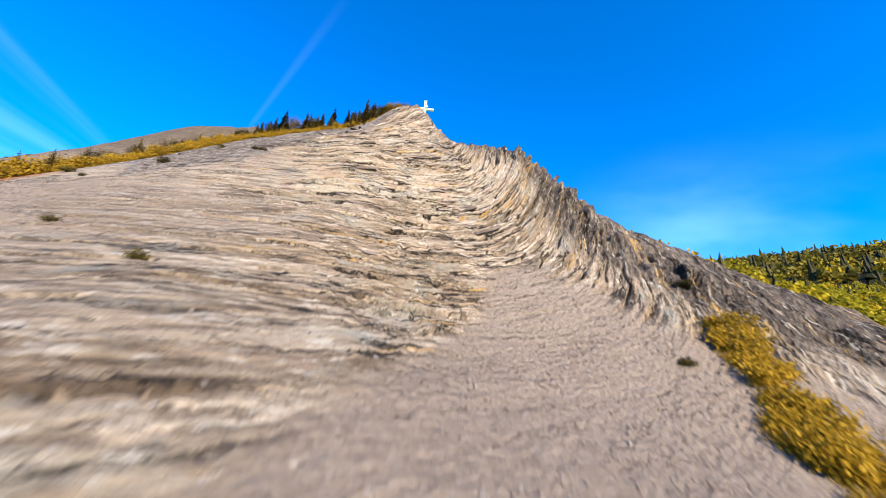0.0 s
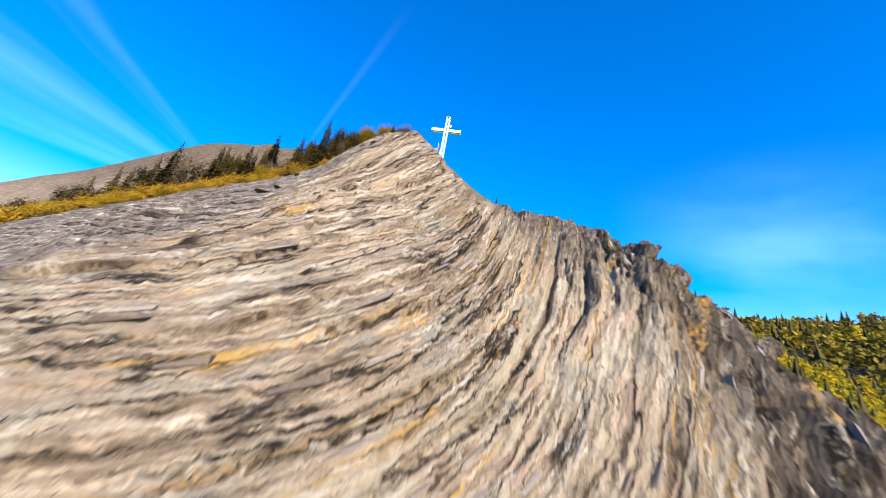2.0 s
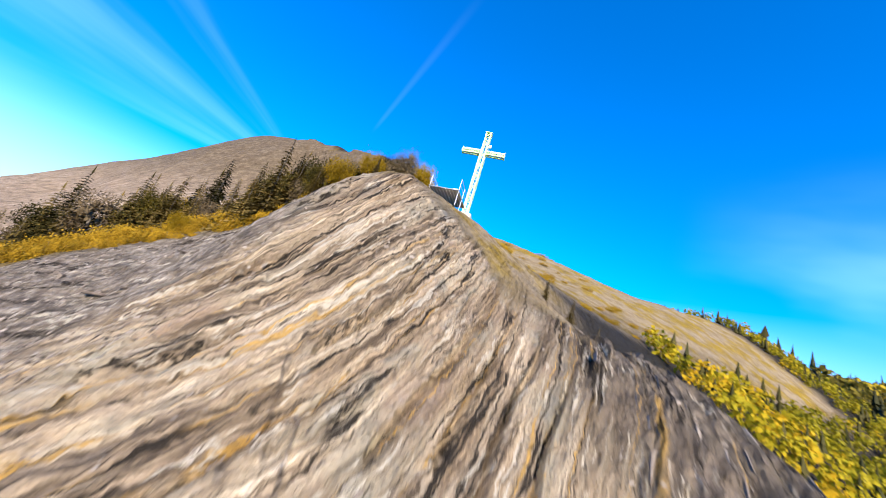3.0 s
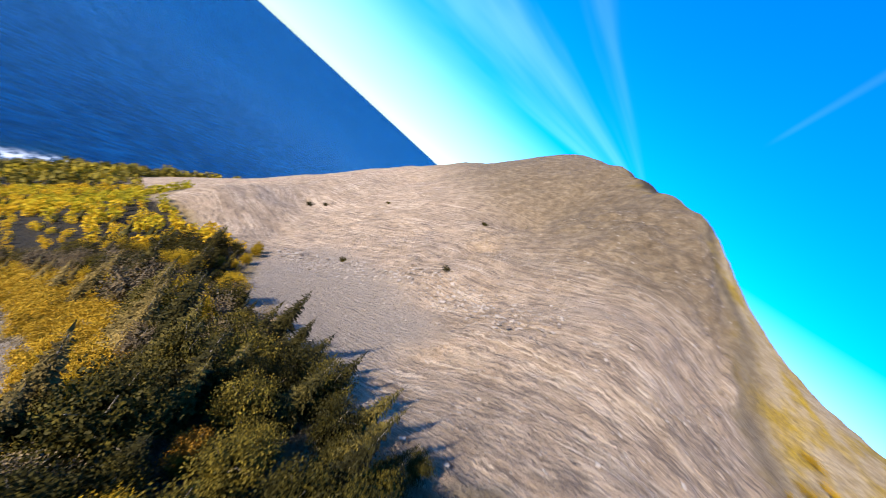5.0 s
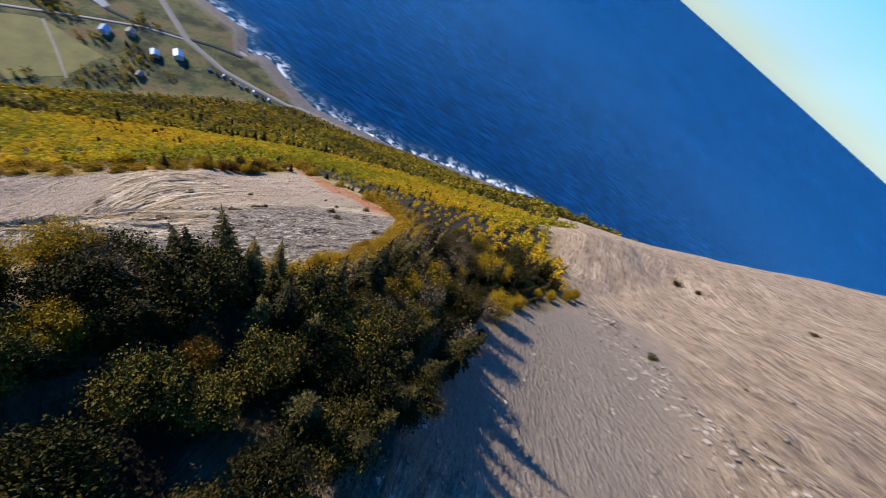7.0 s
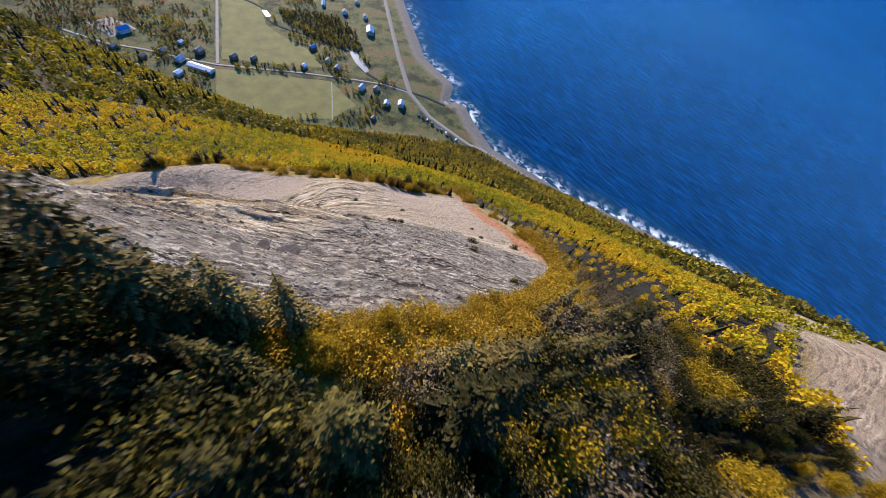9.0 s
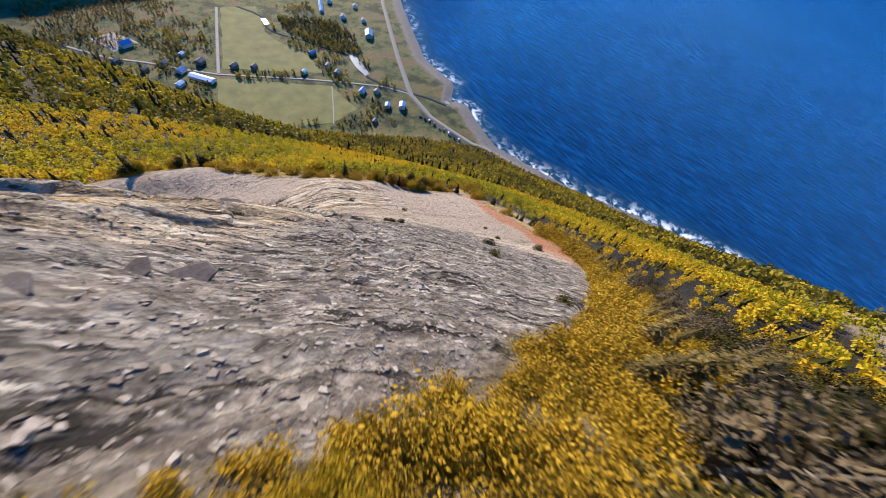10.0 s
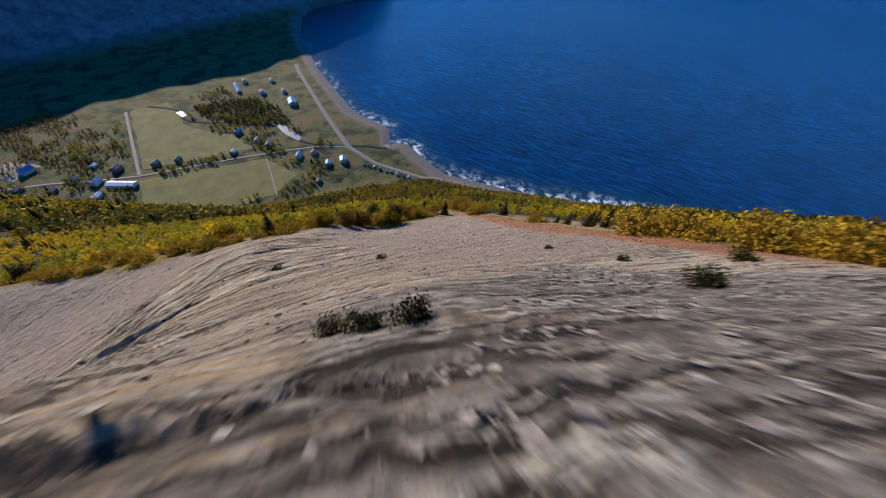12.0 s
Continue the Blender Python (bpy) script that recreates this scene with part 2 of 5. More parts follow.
    grass = blend(n, l, stops(n, l, noise_of(n, l, 0.17, 3, coords=pos), (0.4, (0, 0, 0)), (0.54, (0.85, 0.85, 0.85))), grass, bare)
    turf = noise_of(n, l, 0.45, 6, 0.7, coords=pos)
    grass = blend(n, l, stops(n, l, turf, (0.46, (0, 0, 0)), (0.56, (0.45, 0.45, 0.45))), grass, stops(n, l, tuft, (0.35, (0.12, 0.07, 0.022)), (0.65, (0.3, 0.185, 0.06))))
    col = blend(n, l, attribute(n, "grass"), col, grass)
    # leaf litter, its colour darkened for the shade under the trees
    shady_litter = stops(n, l, tuft, (0.3, (0.012, 0.009, 0.005)), (0.55, (0.03, 0.022, 0.011)), (0.75, (0.08, 0.057, 0.024)))
    col = blend(n, l, attribute(n, "wood"), col, shady_litter)
    # far headland's woods paled to grey in their colour, for haze
    col = blend(n, l, attribute(n, "headland_haze"), col, stops(n, l, noise_of(n, l, 0.03, 6, 0.7, coords=pos), (0.35, (0.16, 0.13, 0.14)), (0.65, (0.36, 0.3, 0.31))))
    meadow = stops(n, l, noise_of(n, l, 0.022, 7, 0.65, coords=pos), (0.4, (0.025, 0.03, 0.012)), (0.46, (0.06, 0.07, 0.022)), (0.52, (0.115, 0.115, 0.034)), (0.57, (0.14, 0.115, 0.046)), (0.62, (0.17, 0.1, 0.045)))
    col = blend(n, l, attribute(n, "meadow"), col, meadow)
    shingle = stops(n, l, mid, (0.3, (0.12, 0.105, 0.1)), (0.7, (0.23, 0.2, 0.185)))
    col = blend(n, l, attribute(n, "shore"), col, shingle)
    col = blend(n, l, 1.0, col, (0.71, 0.735, 0.745), "MULTIPLY")
    l.new(col, p.inputs["Base Color"])
    p.inputs["Roughness"].default_value = 0.92
    p.inputs["Specular IOR Level"].default_value = 0.25
    first = bump(n, l, gap, 1.0, -0.35, p, bump(n, l, sum_of(n, l, lay, hair, 0.4), 1.0, 0.6, p))
    second = bump(n, l, sum_of(n, l, mid, fine, 0.5), 0.7, 0.16, p, first)
    bump(n, l, block.outputs["Distance"], 0.5, 0.25, p, bump(n, l, chips.outputs["Distance"], 0.35, 0.08, p, second))
    return m


def sea_material():
    m, n, l, p = material("sea_water")
    pos = n.new("ShaderNodeTexCoord").outputs["Object"]
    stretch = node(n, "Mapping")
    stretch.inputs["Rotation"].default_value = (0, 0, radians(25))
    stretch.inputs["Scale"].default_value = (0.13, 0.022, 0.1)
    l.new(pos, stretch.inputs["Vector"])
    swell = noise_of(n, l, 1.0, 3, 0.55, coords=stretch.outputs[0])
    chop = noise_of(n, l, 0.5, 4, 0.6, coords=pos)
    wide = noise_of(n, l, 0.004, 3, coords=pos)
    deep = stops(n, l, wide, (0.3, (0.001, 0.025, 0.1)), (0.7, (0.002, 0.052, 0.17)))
    # light and dark wave faces painted into the water's colour along the swell
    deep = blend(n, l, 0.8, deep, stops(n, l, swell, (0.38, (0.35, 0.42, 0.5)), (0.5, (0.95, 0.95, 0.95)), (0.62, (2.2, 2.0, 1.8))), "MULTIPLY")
    shallow = attribute(n, "shallow")
    col = blend(n, l, shallow, deep, (0.03, 0.075, 0.085))
    foam_tex = noise_of(n, l, 0.06, 6, 0.7, coords=pos)
    lace = n.new("ShaderNodeMath")
    lace.operation = "MULTIPLY"
    l.new(stops(n, l, foam_tex, (0.47, (0, 0, 0)), (0.56, (1, 1, 1))), lace.inputs[0])
    broken = blend(n, l, 1.0, attribute(n, "foam"), stops(n, l, noise_of(n, l, 0.013, 3, 0.6, coords=pos), (0.42, (0.12, 0.12, 0.12)), (0.54, (1, 1, 1))), "MULTIPLY")
    l.new(broken, lace.inputs[1])
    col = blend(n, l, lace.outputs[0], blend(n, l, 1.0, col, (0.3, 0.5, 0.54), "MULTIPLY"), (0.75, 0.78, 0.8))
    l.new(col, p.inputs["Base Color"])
    p.inputs["Roughness"].default_value = 0.2
    p.inputs["IOR"].default_value = 1.33
    bump(n, l, sum_of(n, l, swell, chop, 0.3), 0.5, 3.5, p)
    return m


def leaf_material(name, *colours, through=0.25):
    """Foliage: the tone changes from tree to tree and from leaf clump to clump."""
    m, n, l, p = material(name)
    pos = n.new("ShaderNodeTexCoord").outputs["Object"]
    which = n.new("ShaderNodeObjectInfo").outputs["Random"]
    tint = sum_of(n, l, noise_of(n, l, 1.7, 4, 0.7, coords=pos), which, 0.3)
    tint = sum_of(n, l, tint, attribute(n, "tint"), 0.5)
    k = len(colours)
    col = stops(n, l, tint, *[(0.3 + 0.75 * i / max(1, k - 1), c) for i, c in enumerate(colours)])
    l.new(col, p.inputs["Base Color"])
    p.inputs["Roughness"].default_value = 0.65
    p.inputs["Specular IOR Level"].default_value = 0.08
    back = n.new("ShaderNodeBsdfTranslucent")
    l.new(col, back.inputs["Color"])
    mix = node(n, "MixShader", Fac=through)
    l.new(p.outputs[0], mix.inputs[1])
    l.new(back.outputs[0], mix.inputs[2])
    l.new(mix.outputs[0], n["Material Output"].inputs[0])
    return m


GROUND, SEA = ground_material(), sea_material()
# near-black low ends put the wood's deep shade into SPRUCE and OLIVE colours
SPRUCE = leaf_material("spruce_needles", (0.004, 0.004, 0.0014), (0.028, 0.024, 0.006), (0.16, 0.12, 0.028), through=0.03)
# the same needles in a sunlit tone, for spruces along the crest
SUNNYSPRUCE = leaf_material("sunny_spruce_needles", (0.02, 0.015, 0.005), (0.14, 0.1, 0.03), (0.34, 0.235, 0.075), through=0.08)
FARSPRUCE = leaf_material("distant_spruce_needles", (0.01, 0.012, 0.004), (0.028, 0.028, 0.008), (0.06, 0.05, 0.013), through=0.03)
GOLD = leaf_material("autumn_leaves", (0.16, 0.1, 0.008), (0.28, 0.18, 0.01), (0.4, 0.26, 0.016), through=0.35)
HEATH = leaf_material("heath_leaves", (0.15, 0.095, 0.011), (0.33, 0.2, 0.016), (0.46, 0.28, 0.02), through=0.25)
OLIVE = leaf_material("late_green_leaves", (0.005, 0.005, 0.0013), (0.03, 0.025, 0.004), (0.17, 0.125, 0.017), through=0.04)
RUST = leaf_material("russet_leaves", (0.1, 0.045, 0.008), (0.2, 0.1, 0.012), (0.3, 0.17, 0.02), through=0.2)
BROWN = leaf_material("bare_twigs", (0.05, 0.038, 0.022), (0.11, 0.08, 0.045), (0.19, 0.145, 0.088), through=0.08)
FARWOOD = leaf_material("hillside_leaves", (0.022, 0.022, 0.007), (0.065, 0.055, 0.013), (0.13, 0.105, 0.016), (0.3, 0.215, 0.015), through=0.25)
NEARWOOD = leaf_material("slope_leaves", (0.05, 0.05, 0.008), (0.19, 0.165, 0.012), (0.38, 0.31, 0.016), (0.5, 0.31, 0.015), through=0.4)
BARK = plain("grey_bark", (0.12, 0.1, 0.08), 0.9, grain=14, depth=0.6, spread=0.35)


# ---- the lie of the land: crest, foot and slope lines, in metres ----
LAND = {
    "spur crest": [(26, 54, 412.5), (8, 38.6, 409.7), (2, 31, 407), (-1, 28, 405.5), (-5, 30.2, 403.5), (-8, 34, 400.7), (-11.8, 36.6, 398.3), (-16.9, 38.2, 395.3), (-22.3, 39, 391.7), (-27, 39.6, 388.5), (-33.8, 40, 382.9), (-39, 39.4, 378.2), (-47.7, 38, 370.7), (-58, 34, 361.8), (-74, 34, 351)],
    "face brow": [(-3.5, 21.2, 393.6), (-8, 19.5, 390.0), (-13.5, 21.5, 387.3), (-18, 22, 384.5), (-21.4, 21, 380)],
    "face hollow": [(-5, 25.5, 397.4), (-7.5, 25.5, 395.0), (-9.6, 25.5, 392.9), (-12, 26, 390.8)],
    "face middle": [(-4, 14, 384.5), (-11, 14, 380), (-17, 15.5, 378), (-22, 14.5, 372), (-30, 10, 363.5)],
    "face foot": [(-3, 11.8, 379), (-6, 9, 372.5), (-15, 6.4, 365), (-19, 7.6, 366)],
    "lower face": [(-15.5, 29, 389.8), (-19.5, 33, 390.7), (-26.3, 23.6, 379), (-35, 28.5, 374.4), (-44, 25, 365.6)],
    "east rib": [(4.9, 25.7, 400), (13, 21.6, 399.6), (11, 13, 392.6), (10.7, 11, 391.7), (17, 6, 384), (22, -1, 377), (28, -10, 371), (36, -24, 362)],
    "rib foot": [(4.4, 22, 395), (8, 15, 389), (6, 8, 381), (9, 7, 380.5), (9, 4, 373), (15, 3, 377.5)],
    "scree fan": [(1, 5, 369), (8, -3, 366), (15, -1, 372), (-9, 0, 359), (0, -9, 357), (16.6, -11, 365)],
    "scree foot": [(-66, 4, 343), (-62, 0, 342.5), (-50, 1, 348.5), (-40, -2, 353), (-33, -5, 355), (-26, -9, 353.5), (-18, -16, 350.5), (-5, -25, 348.5), (16, -34, 350), (36, -40, 353)],
    "scree brow": [(-42, -3, 352.3), (-38, -14, 347), (-32, -20, 346.4), (-22, -26, 346.8), (-12, -29, 349), (2, -31, 349.8)],
    "behind rib": [(25, 24, 398), (30, 8, 381), (40, -6, 370), (62, -12, 376), (62, -30, 362)],
    "wooded shelf": [(-4, 41, 405), (-11, 42, 401), (-17, 43.4, 397.6), (-24, 44.6, 393.2), (-31, 45, 387.8), (-38, 44.4, 381.4), (-46, 43, 373.5)],
    "wood floor": [(-6, 55, 401.5), (-17, 52.5, 395.6), (-27, 55.5, 390), (-40, 52, 380)],
    "bowl floor": [(-5, 62, 403.5), (-19.7, 64.6, 395), (-33, 80.5, 393.5), (-57, 90, 380.5), (-78, 109, 380)],
    "bowl mouth": [(-46, 60, 379), (-58, 68, 373.5), (-70, 74, 368)],
    "bowl side": [(-3, 66, 409), (-9, 75, 407), (-15, 79, 408.5), (-11, 86, 414), (-27, 108.6, 416), (-21, 122, 422.7)],
    "bowl far side": [(-46, 110, 404), (-88, 146, 398), (-84, 152, 402)],
    "bowl rim": [(-110, 210, 420), (-118, 192, 406), (-114, 162, 392), (-97, 114, 377), (-84, 86, 374), (-86, 72, 362)],
    "summit ridge": [(-110, 215, 430), (-80, 205, 440), (-42, 183, 466), (-19, 152, 461), (4, 109, 447), (22, 102, 436), (46, 91, 431), (79, 79, 427), (130, 70, 430)],
    "saddle": [(12, 50, 411.5), (13, 60, 414.5), (8, 74, 421), (24, 80, 422), (40, 60, 415)],
    "sea slope": [(-150, 230, 385), (-155, 165, 358), (-135, 115, 342), (-112, 78, 340), (-108, 40, 326), (-105, 0, 310), (-80, -35, 312), (-50, -35, 325), (-25, -40, 328)],
    "mid slope": [(-300, 290, 240), (-300, 160, 245), (-300, 20, 185), (-280, -120, 135), (-230, -240, 90), (-120, -330, 110)],
    "slope foot": [(-600, 290, 4), (-640, 230, 10), (-600, 160, 14), (-560, 40, 14), (-520, -60, 14), (-470, -150, 14), (-440, -250, 10), (-350, -340, 6), (-265, -397, 4), (-128, -489, 4), (-60, -560, 4), (60, -720, 4), (160, -860, 4)],
    "west spur": [(-5, -60, 322), (-8, -190, 262), (-18, -300, 212), (-30, -400, 132), (-45, -490, 55)],
    "inland spur": [(110, -60, 372), (60, -340, 256), (120, -430, 240), (180, -560, 175), (215, -720, 60)],
    "massif": [(95, 20, 386), (210, 30, 414), (350, 50, 453), (390, -150, 440), (350, 250, 455), (150, 170, 422), (-20, 240, 440), (-80, 300, 415)],
    "high ground": [(650, 0, 465), (650, -450, 400), (600, 500, 460), (150, 620, 400)],
    "crest shoulder": [(12, 30, 402.8), (18, 32, 402), (17, 26, 399)],
    "behind ridge": [(0, 165, 446), (40, 130, 424), (85, 115, 415)],
    "valley": [(-300, -700, -120), (0, -900, -120), (300, -1000, -100)],
}
# where the shore lies (x) along the coast (y)
COAST_Y = [-4800, -1420, -1365, -1330, -1240, -1126, -845, -575, -460, -412, -390, -330, -252, -91, 20, 248, 330, 420, 700, 4800]
COAST_X = [-1900, -1850, -1500, -1040, -930, -836, -668, -546, -545, -492, -520, -498, -478, -530, -588, -690, -560, -330, 50, 900]


def along(line, step):
    out = []
    for a, b in zip(line, line[1:]):
        k = max(1, int(math.dist(a, b) / step))
        out += [tuple(a[i] + (b[i] - a[i]) * j / k for i in range(3)) for j in range(k)]
    return out + [line[-1]]


_knots = np.array([p for line in LAND.values() for p in along(line, max(5.0, 0.06 * math.hypot(*line[0][:2])))])
_, _once = np.unique(_knots[:, :2].round(2), axis=0, return_index=True)
_knots = _knots[np.sort(_once)]
_SOFT = 2.5


def _kernel(x, y):
    return np.sqrt((x[:, None] - _knots[None, :, 0]) ** 2 + (y[:, None] - _knots[None, :, 1]) ** 2 + _SOFT**2)


_k = len(_knots)
_m = np.zeros((_k + 3, _k + 3))
_m[:_k, :_k] = _kernel(_knots[:, 0], _knots[:, 1]) - 0.25 * np.eye(_k)
_m[:_k, _k:] = np.c_[np.ones(_k), _knots[:, :2] / 100]
_m[_k:, :_k] = _m[:_k, _k:].T
_w = np.linalg.solve(_m, np.r_[_knots[:, 2], 0, 0, 0])


def hashed(i, j, k, seed):
    h = (i * 374761393 + j * 668265263 + k * 2147483647 + seed * 1274126177) & 0xFFFFFFFF
    h = ((h ^ (h >> 13)) * 1274126177) & 0xFFFFFFFF
    return ((h ^ (h >> 16)) & 0xFFFF) / 65535.0


def lumps(x, y, z, seed=0):
    """Smooth value noise, 0 to 1."""
    i, j, k = (np.floor(v).astype(np.int64) for v in (x, y, z))
    u, v, w = (t * t * (3 - 2 * t) for t in (x - i, y - j, z - k))
    total = 0
    for a in (0, 1):
        for b in (0, 1):
            for c in (0, 1):
                total = total + hashed(i + a, j + b, k + c, seed) * (u if a else 1 - u) * (v if b else 1 - v) * (w if c else 1 - w)
    return total


def rough(x, y, z, scale, octaves=4, seed=0):
    total, weight = 0, 0
    for o in range(octaves):
        f = 2.0**o / scale
        total = total + lumps(x * f, y * f, z * f, seed + o) / 1.9**o
        weight += 1 / 1.9**o
    return total / weight


def smooth(v, a, b):
    t = np.clip((v - a) / (b - a), 0, 1)
    return t * t * (3 - 2 * t)


def land(x, y):
    """The height of the ground without its rock relief."""
    x, y = np.atleast_1d(np.asarray(x, float)), np.atleast_1d(np.asarray(y, float))
    z = np.empty_like(x)
    for s in range(0, len(x), 20000):
        e = slice(s, s + 20000)
        z[e] = _kernel(x[e], y[e]) @ _w[:_k] + np.c_[np.ones(len(x[e])), x[e] / 100, y[e] / 100] @ _w[_k:]
    r = np.hypot(x, y)
    z = np.clip(z, -60, 520)
    inland = 395 + 70 * rough(x, y, 0 * x, 500, 3, 5)
    far = smooth(r, 650, 1300) * smooth(y, -700, -250)
    z = z + (inland - z) * far
    z = z + (rough(x, y, 0 * x, 60, 3, 9) - 0.5) * 14 * smooth(r, 150, 400) * smooth(z, 15, 80)
    west = 368 * smooth(-y, 1330, 1800) * smooth(x, -2300, -1500) * (0.85 + 0.3 * rough(x, y, 0 * x, 260, 3, 3))
    floor = 4 + 40 * smooth(x, 300, 1500)
    z = np.maximum(np.maximum(z, floor), west)
    shore = x - np.interp(y, COAST_Y, COAST_X)
    beach = np.where(shore > 0, shore * 0.16, shore * 0.12)
    return np.where(shore < 45, np.minimum(z, np.maximum(beach, -12)), z)


# where bare rock gives way to grass and wood
ROCK_TOP = ([-80, -66, -62, -58, -54, -50, -46, -40, -34, -27, -22, -17, -12, -10, -8, -5, 0, 6, 13, 17, 30], [-10, -2, 7, 18, 27, 33.5, 37.5, 40.2, 41, 41.2, 40.8, 39.4, 37.8, 36.8, 35, 31.4, 29, 28.5, 25, 22, 10])
ROCK_EAST = ([-50, -24, -10, -1, 6, 12, 24, 30], [42, 35, 29, 24, 19.5, 15.5, 15, 14])
ROCK_FOOT = ([-80, -66, -58, -50, -42, -36, -31, -25, -20, -11, 0, 16, 36, 60], [14, 10, 4, 0, -4, -9, -13, -18, -23, -31, -33, -36, -41, -50])
BOWL_EDGE = ([-100, -89, -75, -61, -45, -28, -21, -14, -7.6, -4.4, -1.3, 3, 6, 9, 11, 16], [80, 75, 76, 79, 75, 60, 55, 52.4, 50, 47.4, 46.5, 48.5, 50.5, 49.5, 46, 42])
BOWL_EAST = ([40, 45, 55, 64, 74, 84, 96, 102, 110, 119, 137, 183, 215], [13, 14, 19, 21, 22, 20.5, 17, 10, 5, -2, -14, -37, -90])
BOWL_WEST = ([60, 72, 86, 96, 114, 162, 192, 225], [-84, -86, -92, -130, -200, -230, -230, -230])


def bench(x, y):
    """Where grey rubble lies on the bench below the crest."""
    line = np.interp(x, [-46, -39, -37, -28, -20, -12, -6], [40, 34, 25, 20.5, 25, 28.5, 29])
    return smooth(y - line + (rough(x, y, 0 * x, 5, 3, 77) - 0.5) * 5, -1.0, 1.2) * smooth(-y, -44, -40) * smooth(-x, 2, 8)


def cover(x, y):
    """How far a place is rock, scree, red soil, grass, wood, meadow, shingle: each 0 to 1."""
    jag = (rough(x, y, 0 * x, 9, 4, 21) - 0.5) * 7
    small = (rough(x, y, 0 * x, 2.2, 3, 23) - 0.5) * 2.5
    inside = np.minimum.reduce([np.interp(x, *ROCK_TOP) - y, np.interp(y, *ROCK_EAST) - x, y - np.interp(x, *ROCK_FOOT), x + 66]) + 0.55 * jag + small
    bowl = np.minimum.reduce([y - np.interp(x, *BOWL_EDGE), np.interp(y, *BOWL_EAST) - x, x - np.interp(y, *BOWL_WEST), 225 - y]) + jag + small
    rock = np.maximum(smooth(inside, -0.6, 0.8), smooth(bowl, -1.5, 1.5))
    foot = y - np.interp(x, *ROCK_FOOT)
    fan = smooth(3 + 0.58 * np.minimum(x + 4.7, 0) - y + jag * 0.25, -0.6, 1.4) * smooth(4.5 - x - 0.3 * (y + 2) + jag * 0.4, 0, 4)
    low = (0.5 + 0.5 * smooth(-15 - x - y, -3, 2)) * np.maximum(smooth(-21 - x, -3, 5) * smooth(y + jag * 0.4, 3, 9), smooth(-x, 36, 42)) * smooth(y, 35, 28) * (0.48 + 0.42 * np.maximum(smooth(y, 15, 21), smooth(-x, 36, 42)))
    chute = smooth(14 - np.abs((y - 66) + 0.55 * (x + 22)), 0, 7) * smooth(x, -50, -32) * smooth(-x, 4, 10)
    scree = np.clip(fan + low * (1 - bench(x, y)) + chute, 0, 1)
    top = np.interp(x, *ROCK_TOP) - y
    red = smooth(9 - top + jag * 1.2, 0, 3.5) * smooth(top, -7, -3) * smooth(-x, 40, 47)
    red = np.maximum(red, 0.9 * smooth(0.5 - foot + jag * 0.6, 0, 3) * smooth(foot, -7, -3) * smooth(-x, 8, 14)) * smooth(inside, -8, -3)
    edge = np.minimum(-inside, -bowl)
    wide = smooth(-x, 28, 36) * smooth(y, 10, 20) * smooth(-y, -56, -48)
    heath = smooth(edge, 9 + 14 * wide, 3 + 9 * wide) * smooth(np.minimum(-inside, 30), -3, 3)
    heath = np.maximum(heath * smooth(inside + 14 * wide, -11, -7), smooth(bowl, -4, -1.5) * 0.6)
    ridge = smooth(np.minimum(x - np.interp(y, *BOWL_EAST), 120 - x), -2, 6) * smooth(y, 36, 46) * smooth(y, 140, 112)
    ridge = np.maximum(ridge, smooth(np.hypot(x - 9, y - 41), 15, 9) * smooth(x, 2, 5))
    grass = np.clip(np.maximum(heath, ridge), 0, 1) * (1 - rock)
    shore = x - np.interp(y, COAST_Y, COAST_X)
    shingle = smooth(shore, 34, 22) * smooth(shore, -30, -2)
    flat = smooth(land(x, y), 8.5, 5.5) * (1 - shingle)
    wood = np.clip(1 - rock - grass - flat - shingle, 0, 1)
    return dict(rock=rock, scree=scree, red=red, grass=grass, wood=wood, meadow=flat, shore=shingle, silt=chute)


def beds(x, y, z):
    """The height of a place in the folded pile of beds: level in the west, bent upright towards the rib."""
    u = (x + 4) * 0.87 - (y - 16) * 0.42
    v = (z - 386) * 0.95 + (y - 16) * 0.1
    u = u - 0.25 * v
    s = 8.0
    fold = s * np.logaddexp(u / s, -v / s)
    north = 0.9 * (y + 0.07 * x) + 0.06 * z + 9 * (rough(x, y, 0 * x, 26, 3, 87) - 0.5)
    k = smooth(y, 40, 50)
    return fold * (1 - k) + north * k


def ribbed(x, y):
    """Where the dark upright beds of the rib stand."""
    return smooth(x - np.interp(y, [-20, 2, 10, 22, 30], [11, 8.5, 8, 6, 8]), -0.5, 4.5) * smooth(y, 33, 28)


